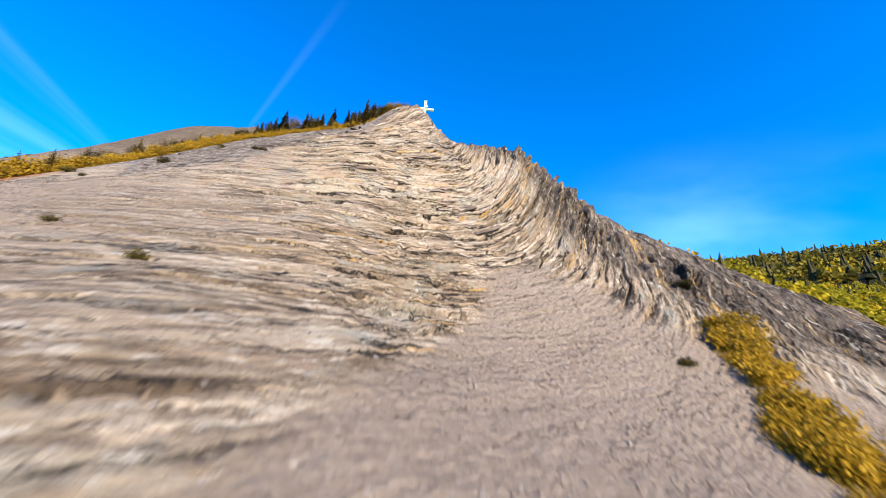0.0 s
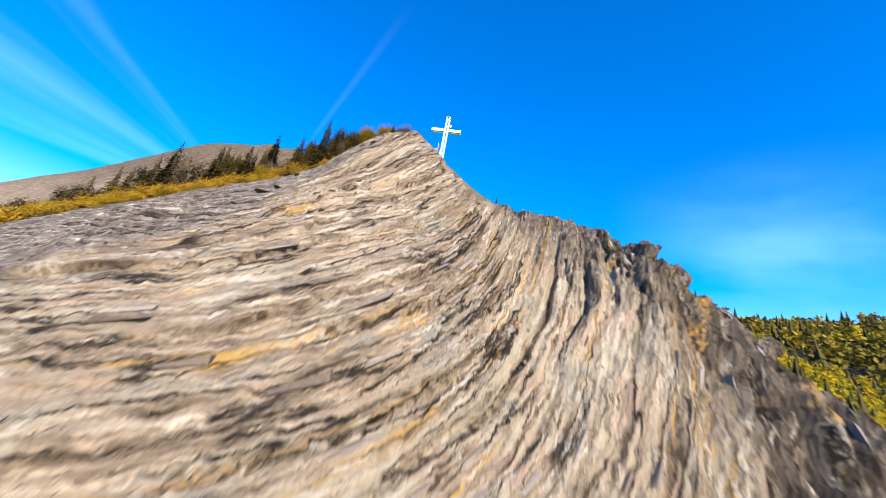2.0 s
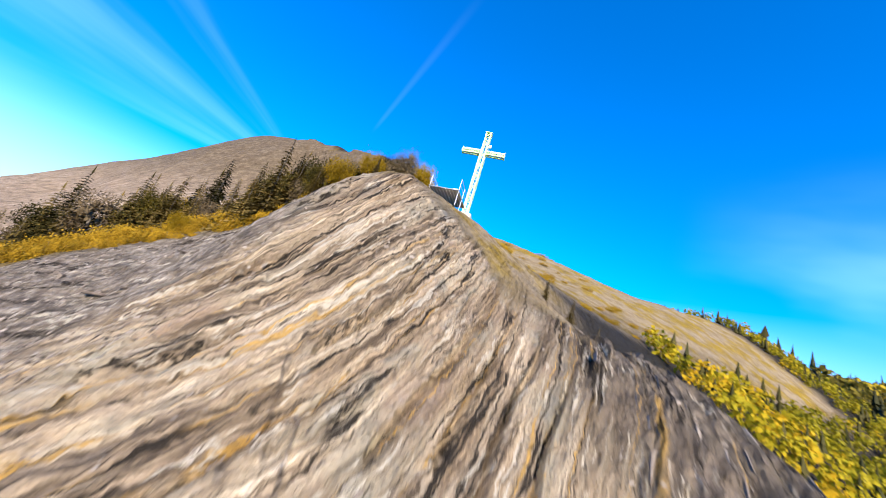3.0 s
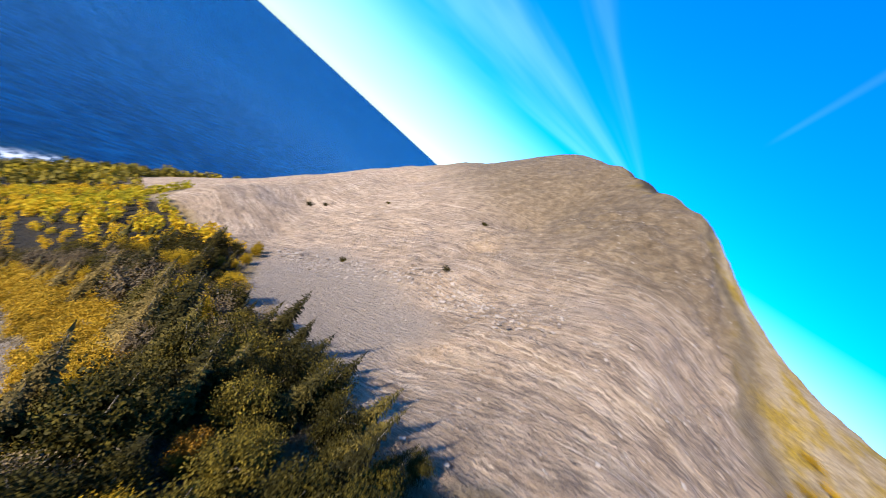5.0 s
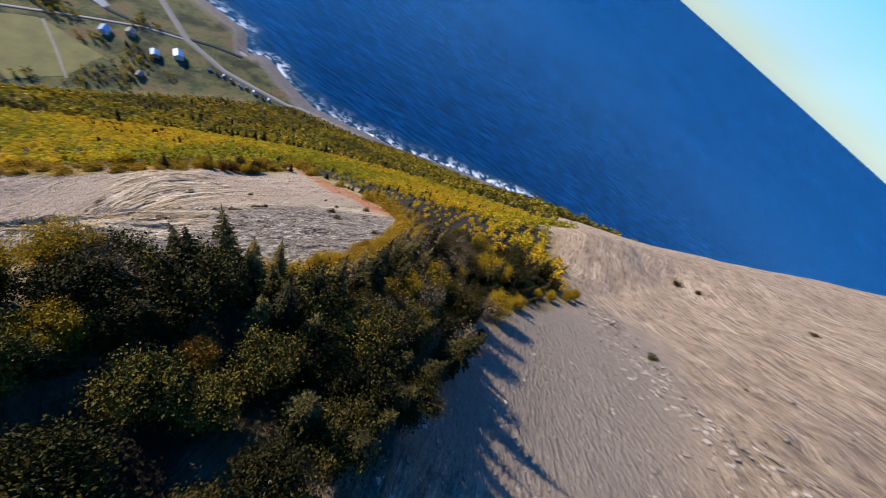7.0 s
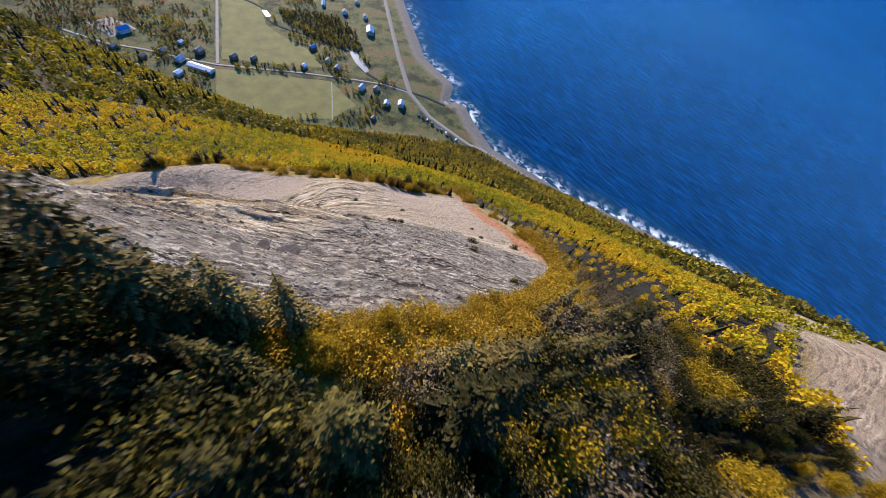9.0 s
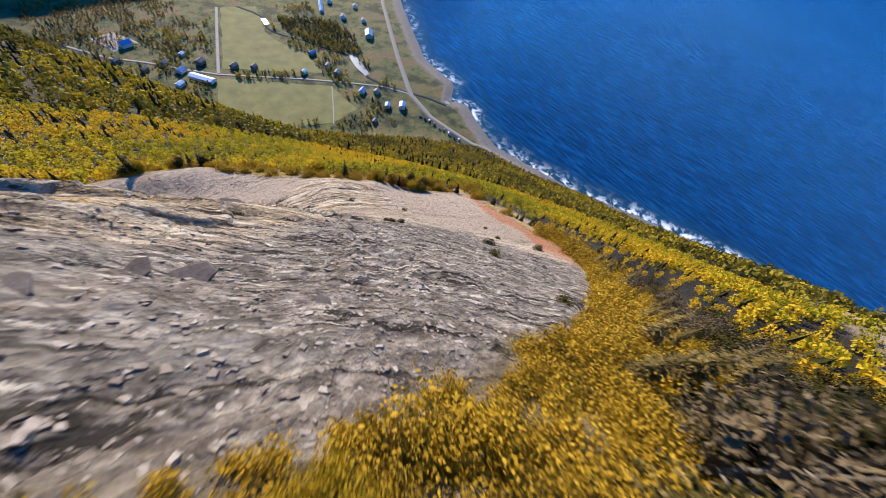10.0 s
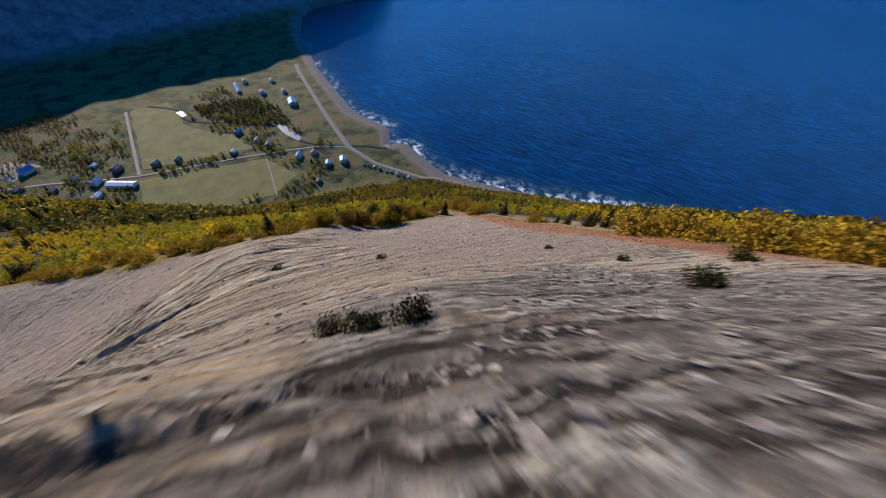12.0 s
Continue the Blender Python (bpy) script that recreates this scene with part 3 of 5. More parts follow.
def relief(x, y, z):
    """How far the rock stands out from the land: ledges along the beds, split into blocks."""
    b = beds(x, y, z) + (rough(x, y, z, 6, 3, 31) - 0.5) * 1.6
    out = 0
    for thick, high, seed in ((1.6, 0.95, 41), (0.62, 0.56, 43), (0.27, 0.28, 45)):
        i = np.floor(b / thick).astype(np.int64)
        part = np.floor((x * 0.9 - y * 0.5 + z * 0.4) / (thick * 4) + hashed(i, i * 0, i * 0, seed + 1) * 9).astype(np.int64)
        step = 0.6 * hashed(i, i * 0, i * 0, seed) + 0.4 * hashed(i, part, i * 0, seed + 2)
        t = b / thick - i
        out = out + high * (step - 0.5) * smooth(t, 0, 0.08) * (1.0 - 0.35 * t)
    heap = bench(x, y)
    out = out * (1 - 0.65 * smooth(-x, 21, 25) * smooth(y, 14, 18) * smooth(-y, -29, -26)) * (1 - (0.65 + 0.25 * smooth(-x, 27, 31)) * smooth(-x, 19, 24) * smooth(-15 - x - y, -2, 2))
    worn = 1 - 0.85 * smooth(-x, 19, 24)
    out = (out * (1 - 0.8 * heap) + (rough(x, y, z, 1.0, 4, 79) - 0.5) * 0.95 * heap) * (1 - (1 - worn) * heap)
    patch = smooth(rough(x, y, z, 11, 3, 51), 0.34, 0.6)
    # open joints, and the ragged rib
    i = np.floor(b / 1.5).astype(np.int64)
    run = np.floor((x * 0.9 - y * 0.5) / 4.5 + hashed(i, i * 0, i * 0, 53) * 5).astype(np.int64)
    joint = (hashed(i, run, i * 0, 55) > 0.5) * smooth(np.abs(b / 1.5 - i - 0.06), 0.11, 0.04) * smooth(-y, -26, -22)
    rib = ribbed(x, y)
    p, q, r = (np.floor(v).astype(np.int64) for v in (b / 0.75, (x * 0.5 - y * 0.8 + z * 0.4) / 1.3 + hashed(np.floor(b / 0.75).astype(np.int64), i * 0, i * 0, 57), (z - 0.5 * x) / 1.2))
    out = out + rib * 0.85 * smooth(-x, -21, -16) * (1 - 0.5 * smooth(y, 14, 19)) * (hashed(p, q, r, 59) - 0.5) + (rough(x, y, z, 10, 3, 65) - 0.5) * 4.0 * smooth(y, 68, 90) + (rough(x, y, z, 3.5, 3, 67) - 0.5) * 1.2 * smooth(y, 60, 72)
    return out * (0.4 + 0.9 * patch) * (1 + 0.8 * rib) + (rough(x, y, z, 2.6, 4, 61) - 0.5) * (0.5 + 1.1 * rib * (1 - 0.5 * smooth(y, 14, 19))) - 0.9 * joint * (1 - 0.85 * rib)


def spaced(core_a, core_b, fine, limit):
    """Grid lines: fine through the core, a metre apart round it, ever wider beyond."""
    def outward():
        s, at, out = fine, 0.0, []
        while at < limit:
            grow = 1.055 if s < 1.0 else (1.0 if at < 68 else 1.1)
            s = min(s * grow, 14.0) if at < 800 else s * 1.12
            at += s
            out.append(at)
        return np.array(out)

    o = outward()
    return np.r_[core_a - o[::-1], np.arange(core_a, core_b, fine), core_b + o]


def sheet(name, xs, ys, points, mat, values):
    nx, ny = len(xs), len(ys)
    me = bpy.data.meshes.new(name)
    i = np.arange((nx - 1) * (ny - 1))
    a = (i // (nx - 1)) * nx + i % (nx - 1)
    faces = np.stack([a, a + 1, a + nx + 1, a + nx], 1)
    me.vertices.add(nx * ny)
    me.vertices.foreach_set("co", points.astype(np.float32).ravel())
    me.loops.add(faces.size)
    me.loops.foreach_set("vertex_index", faces.astype(np.int32).ravel())
    me.polygons.add(len(faces))
    me.polygons.foreach_set("loop_start", np.arange(0, faces.size, 4, dtype=np.int32))
    me.polygons.foreach_set("use_smooth", np.ones(len(faces), bool))
    me.update(calc_edges=True)
    for key, v in values.items():
        me.attributes.new(key, "FLOAT", "POINT").data.foreach_set("value", np.asarray(v, np.float32).ravel())
    me.materials.append(mat)
    return new(name, me)


gx, gy = spaced(-40.0, 17.0, 0.13, 4700), spaced(-6.0, 40.0, 0.13, 4700)
X, Y = (v.ravel() for v in np.meshgrid(gx, gy))
Z = land(X, Y)
C = cover(X, Y)
zg = Z.reshape(len(gy), len(gx))
dy, dx = np.gradient(zg, gy, gx)
nrm = np.stack([-dx.ravel(), -dy.ravel(), np.ones(len(X))], 1)
nrm /= np.linalg.norm(nrm, axis=1)[:, None]
hard = C["rock"] * (1 - 0.9 * C["scree"]) * (1 - C["red"]) * (1 - 0.55 * smooth(-X, 22, 27) * (1 - bench(X, Y)))
out = relief(X, Y, Z) * hard + (rough(X, Y, Z, 0.9, 3, 71) - 0.5) * 0.16 * C["scree"] * C["rock"] + (rough(X, Y, Z, 1.6, 3, 73) - 0.5) * 0.5 * C["grass"]
points = np.stack([X, Y, Z], 1) + nrm * out[:, None]
ground = tagged(sheet("ground", gx, gy, points, GROUND, dict(bed=beds(X, Y, Z), headland_haze=smooth(-Y, 1150, 1400) * smooth(Z, 6, 14), rib=ribbed(X, Y), south=smooth(-Y, -46, -40), seam=smooth(-Y, -29, -23), upper=smooth(Z + 14 * (rough(X, Y, Z, 14, 3, 85) - 0.5), 404, 436) * smooth(Y, 76, 92), rubbly=bench(X, Y), **{k: C[k] for k in ("scree", "red", "grass", "wood", "meadow", "shore", "silt")})),
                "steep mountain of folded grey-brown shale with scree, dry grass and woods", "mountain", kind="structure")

# ---- the sea ----
def sea():
    rs = np.r_[np.linspace(300, 900, 90), 900 * 1.05 ** np.arange(1, 40)]
    rs = rs[rs < 4790]
    ang = np.radians(np.linspace(-200, 60, 300))
    R, A = np.meshgrid(rs, ang)
    x, y = (R * np.sin(A)).ravel(), (R * np.cos(A)).ravel()
    r = R.ravel()
    z = 372 * np.clip((r - 2300) / 2490, 0, 1) ** 1.6  # the far water rises to the skyline
    shore = np.interp(y, COAST_Y, COAST_X) - x
    wavy = (rough(x, y, 0 * x, 60, 3, 81) - 0.5) * 26
    foam = smooth(shore + wavy, 36 + 14 * smooth(y, -330, -220) * smooth(-y, -60, 0), 6) * smooth(shore, -25, 0) * smooth(y, -700, -250)
    foam = np.maximum(foam, 0.75 * smooth(np.abs(shore - 4), 9, 2) * smooth(y, -1200, -800))
    values = dict(shallow=smooth(shore + wavy, 75, 0) * 0.8, foam=foam)
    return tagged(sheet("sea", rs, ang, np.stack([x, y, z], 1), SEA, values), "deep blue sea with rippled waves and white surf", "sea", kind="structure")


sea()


# ---- building blocks ----
def part(name, me, mat, parent=None, label=""):
    """A mesh object under a thing or a part."""
    if isinstance(me, bmesh.types.BMesh):
        data = bpy.data.meshes.new(name)
        me.to_mesh(data)
        me.free()
        me = data
    if not me.materials:
        me.materials.append(mat)
    ob = new(name, me)
    ob.parent = parent
    return tagged(ob, label)


def mesh_of(name, verts, faces, mat=None, smooth_faces=False, tint=None):
    """A mesh from arrays of points and of faces that all have the same number of corners."""
    verts, faces = np.asarray(verts, np.float32), np.asarray(faces, np.int32)
    me = bpy.data.meshes.new(name)
    k = faces.shape[1]
    me.vertices.add(len(verts))
    me.vertices.foreach_set("co", verts.ravel())
    me.loops.add(faces.size)
    me.loops.foreach_set("vertex_index", faces.ravel())
    me.polygons.add(len(faces))
    me.polygons.foreach_set("loop_start", np.arange(0, faces.size, k, dtype=np.int32))
    me.polygons.foreach_set("use_smooth", np.full(len(faces), smooth_faces))
    me.update(calc_edges=True)
    if tint is not None:
        me.attributes.new("tint", "FLOAT", "POINT").data.foreach_set("value", np.asarray(tint, np.float32))
    if mat is not None:
        me.materials.append(mat)
    return me


def box(bm, size, at=(0, 0, 0), turn=None):
    m = Matrix.Translation(at) @ (turn or Matrix.Identity(4)) @ Matrix.Diagonal((*size, 1))
    return bmesh.ops.create_cube(bm, size=1.0, matrix=m)["verts"]


def rod(bm, a, b, r1, r2=None, sides=6):
    a, b = Vector(a), Vector(b)
    way = b - a
    m = Matrix.Translation((a + b) / 2) @ way.to_track_quat("Z", "Y").to_matrix().to_4x4()
    bmesh.ops.create_cone(bm, cap_ends=True, segments=sides, radius1=r1, radius2=r1 if r2 is None else r2, depth=way.length, matrix=m)


# ---- trees ----
def leaf_quads(rng, centres, spread, size, count):
    """Small bent leaf clumps thrown round each centre, as quads."""
    n = len(centres) * count
    at = np.repeat(centres, count, 0) + rng.normal(0, 1, (n, 3)) * spread
    a = rng.normal(0, 1, (n, 3))
    a /= np.linalg.norm(a, axis=1)[:, None]
    b = np.cross(a, rng.normal(0, 1, (n, 3)))
    b /= np.linalg.norm(b, axis=1)[:, None]
    s = size * rng.uniform(0.6, 1.3, (n, 1))
    v = np.stack([at - a * s, at + b * s * 0.55, at + a * s, at - b * s * 0.55], 1).reshape(-1, 3)
    return v, np.arange(4 * n).reshape(-1, 4)


def spruce_crown(rng, high, wide, tiers):
    """Whorls of drooping branches, each a spine with narrow twigs to both sides."""
    verts = []

    def blade(a, b, w):
        mid, way = (a + b) / 2, b - a
        across = np.cross(way, rng.normal(0, 1, 3) * 0.4 + np.array([0, 0, 1]))
        across *= w / (np.linalg.norm(across) + 1e-6)
        verts.extend([a, mid + across, b, mid - across])

    for k in range(tiers):
        t = k / tiers
        z = high * (0.06 + 0.94 * t)
        r = wide * (1 - t) ** 0.85 * rng.uniform(0.7, 1.15) + 0.1
        n = max(5, int(9 * (1 - t) + 5))
        for j in range(n):
            ang = 2 * math.pi * (j + rng.uniform(-0.4, 0.4)) / n + k
            d = np.array([math.cos(ang), math.sin(ang), 0])
            side = np.array([-d[1], d[0], 0])
            ln = r * rng.uniform(0.5, 1.2)
            root = np.array([0, 0, z])
            tip = root + d * ln - np.array([0, 0, (0.15 + 0.35 * rng.random()) * ln])
            blade(root, tip, 0.05 * ln + 0.02)
            for u in (0.2, 0.34, 0.48, 0.6, 0.72, 0.84, 0.94):
                q = root + (tip - root) * u
                for s in (-1, 1):
                    e = q + (d * rng.uniform(0.4, 0.7) + side * 0.75 * s) * ln * 0.4 * (1.15 - u) - np.array([0, 0, rng.uniform(-0.04, 0.14) * ln])
                    blade(q, e, 0.045 * ln + 0.02)
    # broad unseen blades round the trunk, added to block light
    for k in range(int(16 * high)):
        t = rng.random() ** 1.3
        a = rng.uniform(0, 2 * math.pi)
        d = np.array([math.cos(a), math.sin(a), -0.25]) * wide * 0.42 * (1 - t) ** 0.9
        blade(np.array([0, 0, high * (0.08 + 0.88 * t)]), np.array([0, 0, high * (0.08 + 0.88 * t)]) + d, 0.1 * wide * (1.1 - t))
    blade(np.array([0.0, 0, high * 0.9]), np.array([0.02, 0, high * 1.06]), 0.05)
    return np.array(verts), np.arange(len(verts)).reshape(-1, 4)


def tree(name, crown_mesh, limbs, crown_mat, label, category):
    root = tagged(new(name), label, category)
    for i, (a, b, r1, r2) in enumerate(limbs):
        bm = bmesh.new()
        rod(bm, a, b, r1, r2, 6)
        part("limb" if i else "trunk", bm, BARK, root)
    part("crown", crown_mesh, crown_mat, root)
    return root


def spruce(seed, high, wide, needles=None, label="dark green spruce growing on the mountain crest"):
    rng = np.random.default_rng(seed)
    me = mesh_of("crown", *spruce_crown(rng, high, wide, int(9 + 3.4 * high)), needles or SPRUCE)
    return tree("spruce", me, [((0, 0, -0.5), (0, 0, high * 0.95), 0.03 * high * 0.6 + 0.03, 0.015)], needles or SPRUCE, label, "tree")


def broadleaf(name, seed, high, wide, mat, label, leaves=84, clumps=62, size=0.066, category="tree"):
    rng = np.random.default_rng(seed)
    limbs = [((0, 0, -0.5), (0.08, 0.12, high * 0.9), 0.09, 0.02)]
    tips = []
    for k in range(4):
        a = 2.4 * k
        z = high * (0.28 + 0.12 * k)
        tip = (wide * 0.8 * math.cos(a), wide * 0.8 * math.sin(a), z + high * 0.25)
        limbs.append(((0.05, 0.03, z), tip, 0.04, 0.012))
        tips.append(tip)
    c = rng.normal(0, 1, (clumps, 3))
    c /= np.linalg.norm(c, axis=1)[:, None]
    c *= rng.uniform(0.45, 1.0, (clumps, 1)) ** 0.6
    c = c * np.array([wide, wide, high * 0.42]) + np.array([0, 0, high * 0.6])
    c = np.r_[c, np.array(tips)]
    v, f = leaf_quads(rng, c, 0.21 * wide ** 0.5, size, leaves)
    # bigger unseen leaves inside the crown, added to block light
    heart = (c - np.array([0, 0, high * 0.6])) * 0.62 + np.array([0, 0, high * 0.57])
    w, _ = leaf_quads(rng, heart, 0.12, size * 3.4, 5)
    v = np.r_[v, w]
    f = np.arange(len(v)).reshape(-1, 4)
    v[:, 2] = np.maximum(v[:, 2], 0.1)
    return tree(name, mesh_of("crown", v, f, mat), limbs, mat, label, category)


def shrub(name, seed, high, wide, mat, label, leaves=44, clumps=36, size=0.06):
    """A low bush: stems from the root and clumps of leaves down to the ground."""
    rng = np.random.default_rng(seed)
    root = tagged(new(name), label, "bush")
    for k in range(3):
        a = 2.1 * k + rng.random()
        bm = bmesh.new()
        rod(bm, (0, 0, -0.3), (wide * 0.6 * math.cos(a), wide * 0.6 * math.sin(a), high * 0.7), 0.025, 0.008, 5)
        part("stem", bm, BARK, root)
    c = rng.normal(0, 1, (clumps, 3))
    c /= np.linalg.norm(c, axis=1)[:, None]
    c *= rng.uniform(0.3, 1.0, (clumps, 1))
    c = np.abs(c) * np.array([1, 1, high * 0.85]) * np.where(rng.random((clumps, 3)) < 0.5, -1, 1) ** np.array([1, 1, 0]) * np.array([wide, wide, 1])
    v, f = leaf_quads(rng, c, 0.16 * wide ** 0.5, size, leaves)
    v[:, 2] = np.maximum(v[:, 2], -0.1)
    part("leaves", mesh_of("leaves", v, f, mat), mat, root)
    return root


KINDS = {
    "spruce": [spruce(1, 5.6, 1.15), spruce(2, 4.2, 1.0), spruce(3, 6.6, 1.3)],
    "sunny": [spruce(4, 5.6, 1.05, SUNNYSPRUCE, "olive-brown spruce on the mountain crest"), spruce(5, 5.2, 0.9, SUNNYSPRUCE, "olive-brown spruce on the mountain crest")],
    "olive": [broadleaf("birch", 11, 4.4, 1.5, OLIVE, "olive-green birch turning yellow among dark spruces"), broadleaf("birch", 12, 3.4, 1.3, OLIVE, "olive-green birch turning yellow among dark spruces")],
    "gold": [broadleaf("birch", 21, 3.6, 1.35, GOLD, "golden autumn birch at the edge of the wood")],
    "rust": [broadleaf("rowan", 22, 3.4, 1.25, RUST, "orange-leaved rowan among dark spruces")],
    "bare": [broadleaf("birch", 31, 4.0, 1.2, BROWN, "grey-brown bare birch with thin twigs", leaves=50, clumps=36, size=0.06)],
    "heath": [shrub("heath_shrub", 41, 0.9, 0.9, HEATH, "low olive and yellow heath shrub on the crest"), shrub("heath_shrub", 42, 0.7, 0.8, HEATH, "low golden heath shrub on the crest"), shrub("heath_shrub", 43, 0.6, 0.9, HEATH, "low golden heath shrub on the crest")],
    "mat": [shrub("heath_mat", 44, 0.42, 1.3, HEATH, "low spreading golden heath covering the slope"), shrub("heath_mat", 45, 0.36, 1.2, HEATH, "low spreading golden heath covering the slope")],
    "scrub": [shrub("green_bush", 51, 0.75, 0.8, OLIVE, "small green bush rooted in bare scree")],
}


def plant(kind, x, y, size=1.0, rng=None, sink=0.12, lean=4, group="", label=""):
    src = KINDS[kind][int(rng.integers(len(KINDS[kind])))]
    m = pose(x, y, float(land(x, y)[0]) - sink, rng.uniform(-lean, lean), rng.uniform(-lean, lean), rng.uniform(0, 360)) @ Matrix.Diagonal((size, size, size * rng.uniform(0.9, 1.12), 1))
    ob = copy_thing(src, m)
    ob.matrix_basis = m
    return tagged(ob, label, group=group)


rng = np.random.default_rng(7)
CREST_SPRUCES = [(-45.7, 1.5, 4.2), (-43.6, 2, 4.1), (-39.5, 2, 4.2), (-35.4, 2, 3.4), (-31.5, 3, 3), (-29.6, 2, 2.9), (-27.5, 3, 3.3), (-26.1, 2, 4.1), (-25.2, 4, 5.2), (-23.1, 5, 5.8), (-22.2, 2, 3.4), (-21.2, 4, 5.9), (-19.5, 5.5, 5.6), (-18.4, 4.5, 5.4), (-17.2, 4.5, 5.8), (-16.2, 4.2, 5.4), (-15.3, 4, 6.2), (-13.6, 3.6, 5.2),
                 (-33.4, 3, 3.2), (-24.2, 3, 4.4), (-10.6, 1.0, 4.8), (-9.5, 1.0, 5.2), (-8.3, 1.7, 6.8), (-7, 1.8, 5.2), (-5.6, 1, 3.0), (-2.4, 1.2, 1.6), (12.5, 4.5, 2.1), (14.5, 5.0, 2.6), (16.5, 5.5, 1.9)]
# the wood on the shelf behind the crest
spots = []
for k in range(12000):
    x, y = rng.uniform(-46, 6), rng.uniform(35, 78)
    if y < np.interp(x, *ROCK_TOP) + (3.4 if x < -15 else 1.2) + 0.8 * math.sin(x * 0.7) or y > np.interp(x, *BOWL_EDGE) - 0.6:
        continue
    if math.hypot(x - 7.9, y - 38.6) < 4.5 or math.hypot(x - 4.4, y - 35.2) < 3.2 or math.hypot(x - 1.4, y - 37) < 2.6 or x > 2.2:
        continue
    if x < -31 and y < 42 or x > -13 and y < np.interp(x, *ROCK_TOP) + 5 and rng.random() < (0.75 if x < -11 else 0.3):
        continue
    if -37 < x < -14 and y < np.interp(x, *ROCK_TOP) + (5.4 if x > -16 else 4.2) or math.hypot(x + 25.5, y - 56.5) < 2.6:
        continue
    if x < -23 and y > np.interp(x, *BOWL_EDGE) - 7 and rng.random() < 0.6:
        continue
    if all((x - a) ** 2 + (y - b) ** 2 > (1.6 if y < 52 else 1.95) ** 2 for a, b in spots):
        spots.append((x, y))
spots = spots[:520]
for x, y in spots:
    p = rng.random()
    near = np.interp(x, *BOWL_EDGE) - y
    rim = y - np.interp(x, *ROCK_TOP)
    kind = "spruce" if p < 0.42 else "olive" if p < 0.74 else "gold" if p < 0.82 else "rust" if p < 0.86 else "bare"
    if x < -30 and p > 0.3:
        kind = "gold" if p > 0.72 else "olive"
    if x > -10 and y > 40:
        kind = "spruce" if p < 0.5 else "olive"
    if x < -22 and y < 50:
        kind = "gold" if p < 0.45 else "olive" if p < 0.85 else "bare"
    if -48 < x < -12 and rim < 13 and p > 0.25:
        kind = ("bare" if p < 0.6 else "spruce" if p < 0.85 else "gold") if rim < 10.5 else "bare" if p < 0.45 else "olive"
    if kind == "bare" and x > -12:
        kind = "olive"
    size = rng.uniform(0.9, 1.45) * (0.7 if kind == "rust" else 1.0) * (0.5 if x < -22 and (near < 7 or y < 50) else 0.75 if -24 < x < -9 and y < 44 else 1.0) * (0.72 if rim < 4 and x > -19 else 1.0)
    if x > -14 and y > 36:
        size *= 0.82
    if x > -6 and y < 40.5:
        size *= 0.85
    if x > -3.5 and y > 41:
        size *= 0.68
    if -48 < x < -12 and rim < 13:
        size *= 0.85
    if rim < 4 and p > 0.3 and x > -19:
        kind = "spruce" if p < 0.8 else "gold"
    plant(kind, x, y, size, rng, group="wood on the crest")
for k in range(30):
    x, y = rng.uniform(-7, 0.6), rng.uniform(33.6, 37.5)
    p = rng.random()
    if y > np.interp(x, *ROCK_TOP) + 2:
        plant("bare" if p < 0.45 else "olive" if p < 0.75 else "gold" if p < 0.88 else "spruce", x, y, rng.uniform(0.5, 0.78), rng, lean=8, group="wood on the crest")
for x, y, size in ((-9.6, 40.2, 0.8), (-8.3, 39.4, 0.75), (-7.2, 38.4, 0.7), (-9.0, 41.6, 0.9), (-7.4, 40.4, 0.85), (-6.4, 37.4, 0.65), (-10.4, 41.6, 0.7), (-8.2, 38.2, 0.6)):
    plant("spruce", x, y, size, rng, group="wood on the crest")
# heath along the top of the rock: a close golden hedge at the edge, looser behind it
for k in range(240):
    x = rng.uniform(-47, -5.5)
    edge = k < 170
    y = np.interp(x, *ROCK_TOP) + (rng.uniform(0.1, 1.7) if edge else rng.uniform(1.5, 5))
    plant("heath", x, y, rng.uniform(1.2, 1.8) if edge and x < -27 else rng.uniform(0.7, 1.2) if x < -19 else rng.uniform(0.45, 0.85), rng, group="heath along the crest")
for k in range(300):
    x = -40 + 31 * rng.random()
    y = np.interp(x, *ROCK_TOP) + (1.3 if x > -27 else 0.6) + (5.4 if x < -11 else 1.2) * rng.random()
    plant("mat", x, y, rng.uniform(0.7, 1.25), rng, sink=0.08, group="heath on the crest slope")
# scrub on the shelf right behind the heath
for k in range(34):
    x = rng.uniform(-25, -8)
    p = rng.random()
    plant("bare" if p < 0.7 else "olive" if p < 0.85 else "gold", x, np.interp(x, *ROCK_TOP) + rng.uniform(6.2, 10.5), rng.uniform(0.6, 0.9), rng, group="scrub behind the heath")
for k in range(11):
    x, y = rng.uniform(-15, -7), rng.uniform(41, 46.5)
    if abs(x + 12.5) > 2.2 or y > 44:
        plant("spruce", x, max(y - 1, np.interp(x, *ROCK_TOP) + 3.4), rng.uniform(0.8, 1.15), rng, lean=2, group="spruces along the crest", label="dark green spruce standing up behind the heath")
